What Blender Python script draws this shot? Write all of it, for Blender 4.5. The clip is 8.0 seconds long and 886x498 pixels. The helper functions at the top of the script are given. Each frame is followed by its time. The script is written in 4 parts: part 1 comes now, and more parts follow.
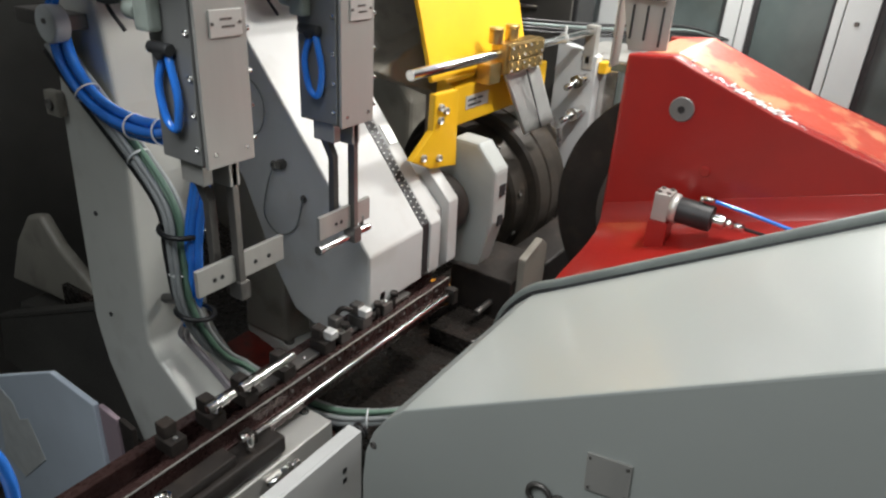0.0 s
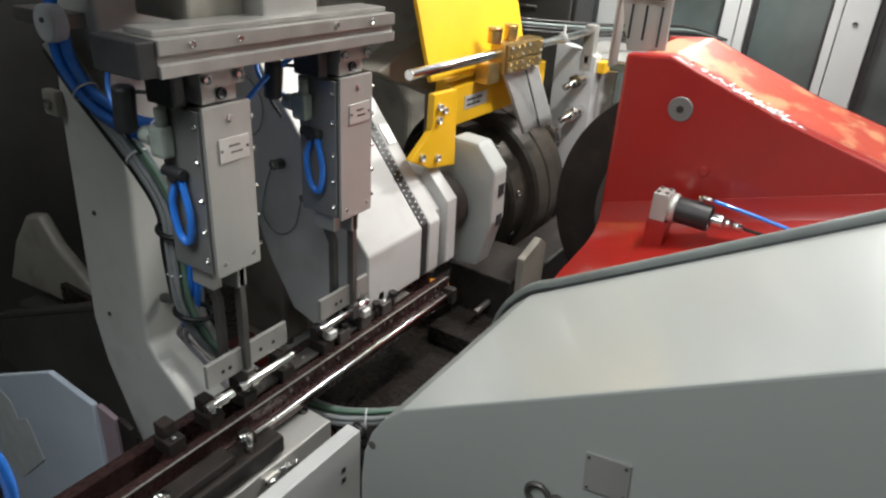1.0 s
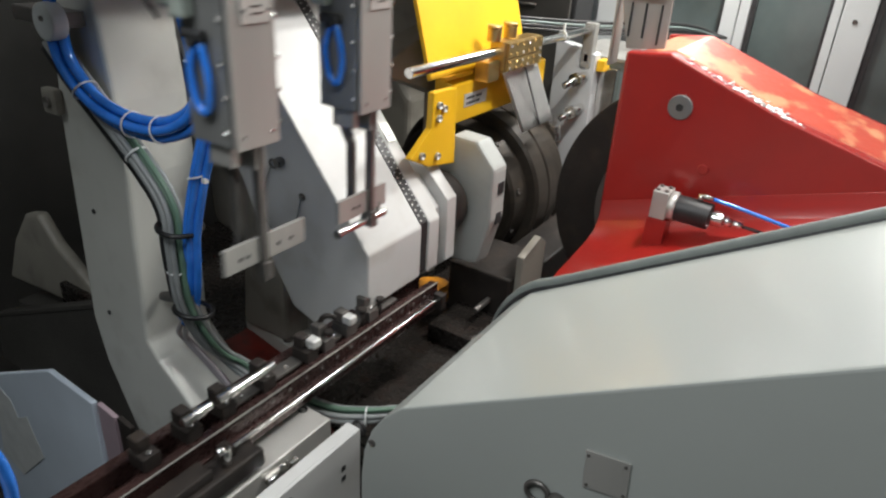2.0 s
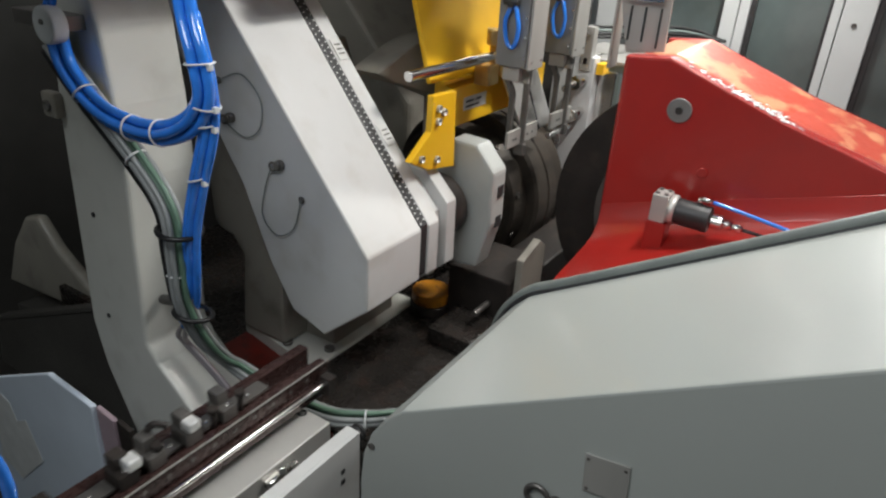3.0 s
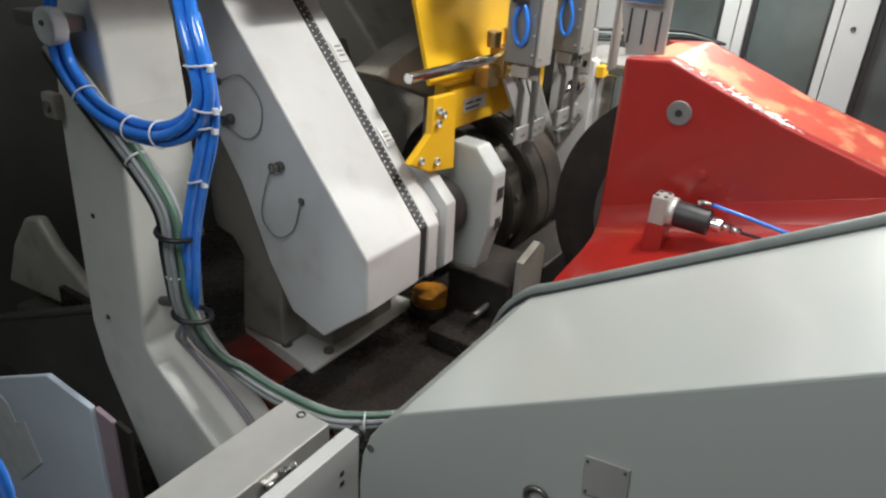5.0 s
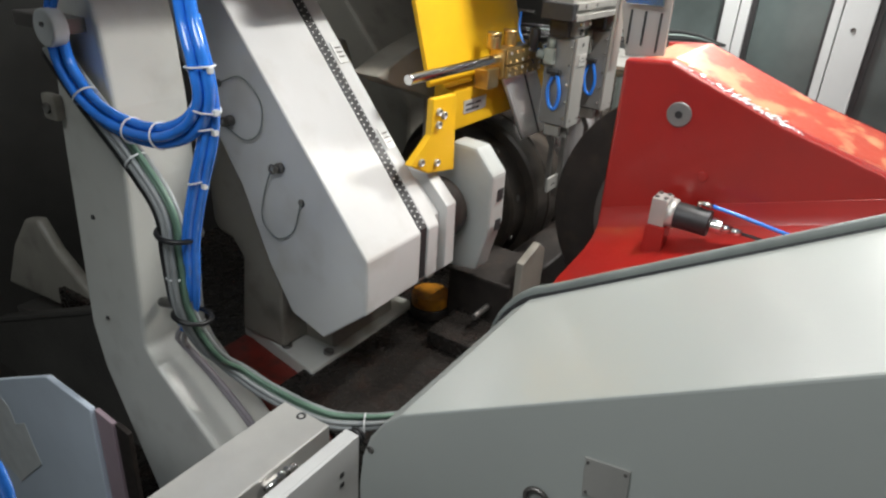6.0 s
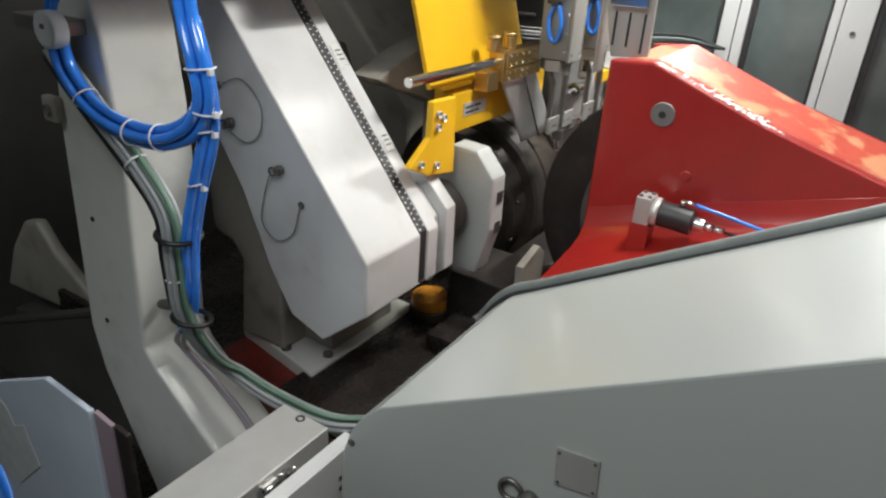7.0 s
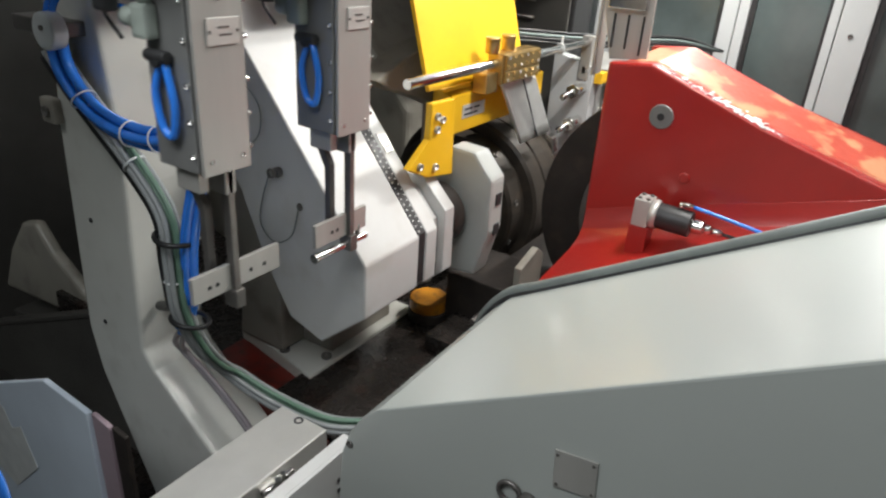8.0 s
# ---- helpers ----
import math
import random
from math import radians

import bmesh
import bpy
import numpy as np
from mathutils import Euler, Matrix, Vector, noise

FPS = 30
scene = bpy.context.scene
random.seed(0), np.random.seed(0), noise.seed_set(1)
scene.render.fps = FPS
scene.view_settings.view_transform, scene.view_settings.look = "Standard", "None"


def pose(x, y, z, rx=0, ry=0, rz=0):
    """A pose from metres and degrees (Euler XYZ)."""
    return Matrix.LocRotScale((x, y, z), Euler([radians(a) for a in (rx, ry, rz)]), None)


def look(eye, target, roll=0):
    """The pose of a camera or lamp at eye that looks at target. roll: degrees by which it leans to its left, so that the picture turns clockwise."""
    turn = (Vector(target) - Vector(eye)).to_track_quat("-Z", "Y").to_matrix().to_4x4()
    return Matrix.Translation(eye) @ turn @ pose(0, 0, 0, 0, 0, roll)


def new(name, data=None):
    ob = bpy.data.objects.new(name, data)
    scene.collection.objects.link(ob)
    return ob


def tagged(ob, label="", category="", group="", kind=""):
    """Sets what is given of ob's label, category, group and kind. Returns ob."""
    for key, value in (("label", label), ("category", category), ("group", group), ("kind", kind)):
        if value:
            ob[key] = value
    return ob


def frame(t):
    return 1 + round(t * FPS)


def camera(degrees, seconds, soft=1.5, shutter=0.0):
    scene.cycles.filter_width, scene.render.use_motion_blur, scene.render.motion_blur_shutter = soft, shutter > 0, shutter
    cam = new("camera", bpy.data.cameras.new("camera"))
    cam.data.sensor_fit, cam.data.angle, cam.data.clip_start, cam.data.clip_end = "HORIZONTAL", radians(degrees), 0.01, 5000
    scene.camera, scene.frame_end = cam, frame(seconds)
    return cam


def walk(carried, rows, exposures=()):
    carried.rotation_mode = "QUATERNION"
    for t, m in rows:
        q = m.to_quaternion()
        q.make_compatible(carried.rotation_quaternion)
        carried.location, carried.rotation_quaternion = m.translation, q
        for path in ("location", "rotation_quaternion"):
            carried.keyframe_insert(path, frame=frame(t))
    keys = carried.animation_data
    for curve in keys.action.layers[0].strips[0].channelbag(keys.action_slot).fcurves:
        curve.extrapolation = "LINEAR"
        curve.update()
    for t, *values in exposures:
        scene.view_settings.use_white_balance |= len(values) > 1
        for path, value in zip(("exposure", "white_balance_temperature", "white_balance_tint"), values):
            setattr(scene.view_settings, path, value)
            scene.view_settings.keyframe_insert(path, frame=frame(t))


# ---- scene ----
cam = camera(66.45, 8.0, soft=2.3, shutter=0.5)
EYE = (0, 0, 1.75)
LEAN = [(0, 64.07, -3.174, -56.662), (0.5, 64.121, -3.212, -56.685), (1, 64.046, -3.224, -56.752), (1.5, 63.82, -3.213, -56.769),
        (3, 64.173, -3.218, -56.821), (3.5, 64.187, -3.273, -56.753), (4, 64.276, -3.262, -56.833), (4.5, 64.286, -3.329, -56.808),
        (6, 64.441, -3.34, -56.799), (6.5, 64.474, -3.373, -56.782), (7, 64.656, -3.451, -56.785), (7.5, 64.746, -3.527, -56.821),
        (8, 64.816, -3.547, -56.865)]
walk(cam, [(t, pose(*EYE, a, b, c)) for t, a, b, c in LEAN], [(0, 0.08), (1.7, 0.08), (3.0, -0.08), (3.5, -0.08), (4.0, 0.03), (4.7, 0.08), (5.8, 0.16), (6.5, 0.12), (7.0, 0.04), (7.5, -0.04), (8, 0.16)])

# ---------------------------------------------------------------- light
world = bpy.data.worlds.new("hall")
scene.world = world
world.use_nodes = True
world.node_tree.nodes["Background"].inputs[0].default_value = (0.90, 0.95, 1.0, 1)
world.node_tree.nodes["Background"].inputs[1].default_value = 0.09


def area_lamp(name, m, w, h, watts, colour):
    data = bpy.data.lights.new(name, "AREA")
    data.shape, data.size, data.size_y, data.energy, data.color = "RECTANGLE", w, h, watts, colour
    ob = new(name, data)
    ob.matrix_world = m
    return ob


LAMPS = ((1.78, 0.17, 2.50), (2.82, 0.50, 2.43))
area_lamp("machine_lamp_light", pose(*LAMPS[0], 32, 22, 0), 0.30, 0.05, 21, (1.0, 0.985, 0.945))
area_lamp("machine_lamp_light", pose(*LAMPS[1], 22, 24, 0), 0.30, 0.05, 32, (1.0, 0.985, 0.945))
area_lamp("aisle_lamp_light", look((1.75, -0.70, 2.98), (1.45, 0.5, 1.0)), 0.5, 0.2, 9, (1.0, 0.985, 0.95))
area_lamp("hall_lamp_light", look((-0.5, 0.60, 3.02), (0.7, 1.05, 1.0)), 1.8, 0.9, 46, (0.94, 0.98, 1.0))
# Unseen fill behind the windows, added to brighten them; no fixture stands there
area_lamp("rear_fill_light", look((4.0, 0.6, 3.0), (3.6, 0.6, 1.2)), 1.2, 0.4, 16, (0.92, 0.98, 1.0))


# ---------------------------------------------------------------- materials
def material(name, base, rough=0.5, metal=0.0, vary=0.12, scale=6.0, grain=120.0, bump=0.05, coat=0.0, dirt=None, dirt_amount=0.0, stretch=(1, 1, 1), spec=0.5, dirt_edge=(0.52, 0.75)):
    m = bpy.data.materials.new(name)
    m.use_nodes = True
    n, l = m.node_tree.nodes, m.node_tree.links
    p = n["Principled BSDF"]
    co = n.new("ShaderNodeTexCoord")
    mp = n.new("ShaderNodeMapping")
    mp.inputs["Scale"].default_value = stretch
    l.new(co.outputs["Object"], mp.inputs[0])
    big = n.new("ShaderNodeTexNoise")
    big.inputs["Scale"].default_value, big.inputs["Detail"].default_value = scale, 5
    fine = n.new("ShaderNodeTexNoise")
    fine.inputs["Scale"].default_value, fine.inputs["Detail"].default_value = grain, 3
    l.new(mp.outputs[0], big.inputs["Vector"])
    l.new(mp.outputs[0], fine.inputs["Vector"])
    ramp = n.new("ShaderNodeValToRGB")
    ramp.color_ramp.elements[0].position, ramp.color_ramp.elements[1].position = 0.3, 0.7
    ramp.color_ramp.elements[0].color = (*[c * (1 - vary) for c in base], 1)
    ramp.color_ramp.elements[1].color = (*[min(1, c * (1 + vary)) for c in base], 1)
    l.new(big.outputs["Fac"], ramp.inputs[0])
    out = ramp.outputs[0]
    if dirt:
        spot = n.new("ShaderNodeTexNoise")
        spot.inputs["Scale"].default_value, spot.inputs["Detail"].default_value = scale * 2.3, 8
        l.new(co.outputs["Object"], spot.inputs["Vector"])
        cut = n.new("ShaderNodeMapRange")
        cut.inputs["From Min"].default_value, cut.inputs["From Max"].default_value = dirt_edge
        cut.inputs["To Max"].default_value = dirt_amount
        l.new(spot.outputs["Fac"], cut.inputs["Value"])
        mix = n.new("ShaderNodeMix")
        mix.data_type = "RGBA"
        l.new(cut.outputs[0], mix.inputs["Factor"])
        l.new(out, mix.inputs["A"])
        mix.inputs["B"].default_value = (*dirt, 1)
        out = mix.outputs["Result"]
    l.new(out, p.inputs["Base Color"])
    rr = n.new("ShaderNodeMapRange")
    rr.inputs["To Min"].default_value, rr.inputs["To Max"].default_value = max(0.02, rough - 0.1), min(1, rough + 0.12)
    l.new(fine.outputs["Fac"], rr.inputs["Value"])
    l.new(rr.outputs[0], p.inputs["Roughness"])
    p.inputs["Metallic"].default_value = metal
    p.inputs["Specular IOR Level"].default_value = spec
    p.inputs["Coat Weight"].default_value = coat
    p.inputs["Coat Roughness"].default_value = 0.12
    b = n.new("ShaderNodeBump")
    b.inputs["Strength"].default_value, b.inputs["Distance"].default_value = bump, 0.002
    l.new(fine.outputs["Fac"], b.inputs["Height"])
    l.new(b.outputs[0], p.inputs["Normal"])
    return m


WHITE = material("white_machine_paint", (0.56, 0.56, 0.55), 0.42, vary=0.05, scale=5, grain=260, bump=0.08, dirt=(0.40, 0.37, 0.32), dirt_amount=0.35)
GREY = material("light_grey_machine_paint", (0.38, 0.395, 0.38), 0.40, vary=0.06, scale=4, grain=240, bump=0.08, dirt=(0.25, 0.23, 0.2), dirt_amount=0.35)
COLUMN = material("warm_grey_cast_paint", (0.61, 0.61, 0.565), 0.34, vary=0.06, scale=4, grain=240, bump=0.06, coat=0.2, dirt=(0.34, 0.32, 0.28), dirt_amount=0.35)
COVER = material("pale_grey_cover_paint", (0.36, 0.38, 0.36), 0.34, vary=0.03, scale=2.5, grain=5, bump=0.0, coat=0.25)
RED = material("red_gloss_paint", (0.36, 0.017, 0.013), 0.33, vary=0.08, scale=5, grain=90, bump=0.10, coat=0.5, dirt=(0.30, 0.012, 0.010), dirt_amount=0.3)
YELLOW = material("yellow_paint", (0.80, 0.46, 0.012), 0.42, vary=0.07, scale=7, grain=200, bump=0.06)
STEEL = material("brushed_stainless_steel", (0.42, 0.41, 0.385), 0.42, 0.45, vary=0.10, scale=14, grain=180, bump=0.06, stretch=(1, 1, 0.12))
CHROME = material("polished_steel", (0.72, 0.71, 0.69), 0.16, 1.0, vary=0.08, scale=20, grain=200, bump=0.03)
ALU = material("machined_aluminium", (0.60, 0.59, 0.56), 0.42, 0.55, vary=0.08, scale=9, grain=260, bump=0.05)
DARK = material("oily_dark_steel", (0.024, 0.020, 0.018), 0.45, 0.0, spec=0.3, vary=0.35, scale=10, grain=90, bump=0.12, dirt=(0.06, 0.045, 0.035), dirt_amount=0.5)
MIDSTEEL = material("worn_grey_steel", (0.17, 0.16, 0.15), 0.38, 0.7, vary=0.2, scale=12, grain=120, bump=0.1)
BLACK = material("black_rubber", (0.026, 0.026, 0.027), 0.45, vary=0.25, scale=30, grain=200, bump=0.1)
SEAL = material("grey_rubber_seal", (0.17, 0.19, 0.18), 0.5, vary=0.15, scale=20, grain=200, bump=0.1)
BLUE = material("blue_plastic_tube", (0.03, 0.21, 0.78), 0.18, vary=0.15, scale=25, grain=90, bump=0.03, coat=0.7)
GREEN = material("green_cable_sheath", (0.115, 0.20, 0.145), 0.4, vary=0.15, scale=25, grain=90, bump=0.03)
CABLE = material("grey_cable_sheath", (0.27, 0.285, 0.285), 0.42, vary=0.12, scale=25, grain=90, bump=0.03)
TIE = material("milky_plastic", (0.62, 0.64, 0.64), 0.4, vary=0.08, scale=25, grain=90, bump=0.03)
BRASS = material("brass", (0.52, 0.37, 0.16), 0.32, 0.9, vary=0.15, scale=25, grain=120, bump=0.06)
BED = material("oil_soaked_bed", (0.022, 0.019, 0.017), 0.26, 0.1, vary=0.4, scale=5, grain=60, bump=0.2, dirt=(0.045, 0.024, 0.018), dirt_amount=0.5)
WALL = material("dark_enclosure_sheet", (0.14, 0.185, 0.18), 0.5, vary=0.25, scale=3, grain=120, bump=0.05)
TAUPE = material("taupe_cast_paint", (0.30, 0.28, 0.24), 0.42, vary=0.15, scale=4, grain=160, bump=0.08, dirt=(0.05, 0.04, 0.035), dirt_amount=0.5)
POST = material("white_profile_paint", (0.56, 0.58, 0.58), 0.4, vary=0.04, scale=4, grain=200, bump=0.04)
PALE = material("pale_blue_sheet", (0.56, 0.63, 0.72), 0.55, vary=0.08, scale=4, grain=150, bump=0.04)
HALL = material("hall_plaster", (0.42, 0.44, 0.44), 0.8, vary=0.08, scale=2, grain=60, bump=0.05)
FLOOR = material("hall_floor", (0.16, 0.16, 0.15), 0.5, vary=0.15, scale=2, grain=60, bump=0.05)
LABEL = material("silver_label", (0.62, 0.62, 0.60), 0.35, 0.4, vary=0.05, scale=20, grain=150, bump=0.02)
INK = material("dark_print", (0.06, 0.06, 0.06), 0.6, vary=0.1, scale=20, grain=150, bump=0.0)
TEAL = material("grey_green_machine_paint", (0.20, 0.25, 0.24), 0.4, vary=0.1, scale=6, grain=150, bump=0.06)
GLASS = material("dusty_window_glass", (0.095, 0.118, 0.116), 0.14, vary=0.3, scale=3, grain=40, bump=0.02)
RAIL = material("oily_brown_rail", (0.042, 0.022, 0.020), 0.27, 0.3, vary=0.35, scale=12, grain=90, bump=0.1)
FADED = material("worn_red_paint", (0.50, 0.075, 0.045), 0.40, vary=0.2, scale=3.2, grain=60, bump=0.2, coat=0.2, dirt=(0.60, 0.27, 0.14), dirt_amount=0.9, dirt_edge=(0.50, 0.57))
DULL = material("dull_grey_steel", (0.34, 0.33, 0.305), 0.38, 0.45, vary=0.15, scale=18, grain=120, bump=0.08)
# Darker than STEEL: shade on gripper sides and the washer recess painted in
SIDE = material("shaded_grey_steel", (0.22, 0.22, 0.215), 0.40, 0.35, vary=0.12, scale=12, grain=160, bump=0.06, stretch=(1, 1, 0.15))
SHEATH = material("black_cable_sheath", (0.010, 0.010, 0.011), 0.4, vary=0.2, scale=30, grain=120, bump=0.05)
BROWN = material("oil_browned_steel", (0.050, 0.042, 0.035), 0.36, 0.2, spec=0.4, vary=0.3, scale=9, grain=90, bump=0.1, dirt=(0.10, 0.075, 0.055), dirt_amount=0.5)
# Dimmed, blotched yellow: shade under the headstock is put into the paint colour
OCHRE = material("shaded_yellow_paint", (0.42, 0.17, 0.012), 0.4, vary=0.3, scale=14, grain=120, bump=0.08, dirt=(0.06, 0.035, 0.02), dirt_amount=0.8)
RUST = material("dark_red_bed_paint", (0.16, 0.018, 0.012), 0.32, vary=0.35, scale=9, grain=90, bump=0.1, dirt=(0.03, 0.018, 0.015), dirt_amount=0.8)
STUD = material("bright_stud_steel", (0.85, 0.85, 0.83), 0.42, 0.6, vary=0.05, scale=20, grain=200, bump=0.0)
MILKY = material("grey_green_translucent_plastic", (0.34, 0.38, 0.34), 0.35, vary=0.15, scale=30, grain=120, bump=0.03)
MAUVE = material("mauve_cable_sheath", (0.30, 0.27, 0.29), 0.4, vary=0.12, scale=25, grain=90, bump=0.03)
GLOOM = material("black_green_sheet", (0.072, 0.068, 0.062), 0.5, vary=0.25, scale=3, grain=120, bump=0.05)
PURPLE = material("mauve_edge_paint", (0.30, 0.23, 0.26), 0.5, vary=0.1, scale=6, grain=90, bump=0.04)


# ---------------------------------------------------------------- mesh helpers
def finish(bm, smooth=False):
    bmesh.ops.recalc_face_normals(bm, faces=bm.faces)
    for f in bm.faces:
        f.smooth = smooth
    return bm


def join(*many):
    out = bmesh.new()
    for b in many:
        me = bpy.data.meshes.new("tmp")
        b.to_mesh(me)
        out.from_mesh(me)
        bpy.data.meshes.remove(me)
        b.free()
    return out


def bevelled(bm, r, seg=2, angle=25):
    if r > 0:
        edges = [e for e in bm.edges if len(e.link_faces) == 2 and e.calc_face_angle(0) > radians(angle)]
        bmesh.ops.bevel(bm, geom=edges, offset=r, segments=seg, profile=0.6, affect="EDGES", clamp_overlap=True)
    return bm


def box(x0, x1, y0, y1, z0, z1, r=0.002, seg=2):
    bm = bmesh.new()
    bmesh.ops.create_cube(bm, size=1)
    for v in bm.verts:
        v.co = Vector(((x0 + x1) / 2 + v.co.x * (x1 - x0), (y0 + y1) / 2 + v.co.y * (y1 - y0), (z0 + z1) / 2 + v.co.z * (z1 - z0)))
    return finish(bevelled(bm, r, seg))


def prism(profile, a0, a1, axis="x", r=0.004, seg=2, shift=(0, 0)):
    """A profile in the plane across axis (x: y,z; y: x,z; z: x,y), drawn out from a0 to a1."""
    bm = bmesh.new()

    def place(a, u, v):
        return {"x": (a, u, v), "y": (u, a, v), "z": (u, v, a)}[axis]
    n = len(profile)
    low = [bm.verts.new(place(a0, u, v)) for u, v in profile]
    top = [bm.verts.new(place(a1, u + shift[0], v + shift[1])) for u, v in profile]
    bm.faces.new(low)
    bm.faces.new(list(reversed(top)))
    for i in range(n):
        bm.faces.new((low[i], top[i], top[(i + 1) % n], low[(i + 1) % n]))
    return finish(bevelled(finish(bm), r, seg))


def rod(p, q, r, seg=20, r2=None, bevel=0.0):
    p, q = Vector(p), Vector(q)
    bm = bmesh.new()
    bmesh.ops.create_cone(bm, cap_ends=True, segments=seg, radius1=r, radius2=r if r2 is None else r2, depth=(q - p).length)
    bevelled(bm, bevel, 2, 50)
    turn = (q - p).to_track_quat("Z", "Y").to_matrix().to_4x4()
    bmesh.ops.transform(bm, matrix=Matrix.Translation((p + q) / 2) @ turn, verts=bm.verts)
    finish(bm)
    for f in bm.faces:
        f.smooth = len(f.verts) == 4
    return bm


def lathe(p, profile, seg=64):
    """Rings (along x, radius) turned round the x axis through p; closed at both ends."""
    bm = bmesh.new()
    rows = [[bm.verts.new((p[0] + a, p[1] + r * math.cos(2 * math.pi * k / seg), p[2] + r * math.sin(2 * math.pi * k / seg))) for k in range(seg)] for a, r in profile]
    for u, v in zip(rows, rows[1:]):
        for k in range(seg):
            bm.faces.new((u[k], u[(k + 1) % seg], v[(k + 1) % seg], v[k]))
    bm.faces.new(rows[0])
    bm.faces.new(rows[-1])
    return finish(bm)


def curve_points(points, steps=8):
    """Catmull-Rom through points."""
    pts = [Vector(p) for p in points]
    pts = [2 * pts[0] - pts[1]] + pts + [2 * pts[-1] - pts[-2]]
    out = []
    for i in range(1, len(pts) - 2):
        a, b, c, d = pts[i - 1:i + 3]
        for k in range(steps):
            t = k / steps
            out.append(0.5 * (2 * b + (c - a) * t + (2 * a - 5 * b + 4 * c - d) * t * t + (3 * b - a - 3 * c + d) * t ** 3))
    out.append(pts[-2])
    return out


def tube(points, r, seg=10, steps=8, closed=False):
    path = curve_points(points, steps)
    bm = bmesh.new()
    rings, side = [], None
    for i, p in enumerate(path):
        d = (path[min(i + 1, len(path) - 1)] - path[max(i - 1, 0)]).normalized()
        if side is None:
            side = d.orthogonal().normalized()
        side = (side - d * side.dot(d)).normalized()
        up = d.cross(side)
        rings.append([bm.verts.new(p + r * (math.cos(a) * side + math.sin(a) * up)) for a in (2 * math.pi * k / seg for k in range(seg))])
    for a, b in zip(rings, rings[1:]):
        for k in range(seg):
            bm.faces.new((a[k], a[(k + 1) % seg], b[(k + 1) % seg], b[k]))
    bm.faces.new(rings[0])
    bm.faces.new(rings[-1])
    return finish(bm, True)


def ring(c, axis, r, thick, seg=24, stretch=1.0):
    """A torus round axis at c."""
    bm = bmesh.new()
    turn = Vector(axis).to_track_quat("Z", "Y").to_matrix()
    loops = []
    for i in range(seg):
        a = 2 * math.pi * i / seg
        d = Vector((math.cos(a), math.sin(a) * stretch, 0))
        e = Vector((math.cos(a), math.sin(a), 0))
        loops.append([bm.verts.new(Vector(c) + turn @ (d * r + thick * (math.cos(b) * e + Vector((0, 0, math.sin(b)))))) for b in (2 * math.pi * k / 8 for k in range(8))])
    for i in range(seg):
        a, b = loops[i], loops[(i + 1) % seg]
        for k in range(8):
            bm.faces.new((a[k], a[(k + 1) % 8], b[(k + 1) % 8], b[k]))
    return finish(bm, True)


def cap_screw(p, axis, r=0.005, h=0.005):
    """A socket head screw: a knurled head with a hex recess."""
    p, axis = Vector(p), Vector(axis).normalized()
    bm = rod(p, p + axis * h, r, 14, bevel=r * 0.15)
    face = max(bm.faces, key=lambda f: f.calc_center_median().dot(axis) + 0.001 * f.calc_area() * 1e4)
    res = bmesh.ops.inset_region(bm, faces=[face], thickness=r * 0.42)
    bmesh.ops.translate(bm, vec=-axis * h * 0.6, verts=face.verts)
    return bm


def part(name, bm, mat, parent, label=""):
    me = bpy.data.meshes.new(name)
    bm.to_mesh(me)
    bm.free()
    me.materials.append(mat)
    ob = new(name, me)
    ob.parent = parent
    return tagged(ob, label)


def thing(name, label, category, group="", kind="", at=(0, 0, 0)):
    ob = tagged(new(name), label, category, group, kind)
    ob.location = at
    return ob


def solid(name, bm, mat, label="", category="", kind="", group=""):
    me = bpy.data.meshes.new(name)
    bm.to_mesh(me)
    bm.free()
    me.materials.append(mat)
    return tagged(new(name, me), label, category, group, kind)


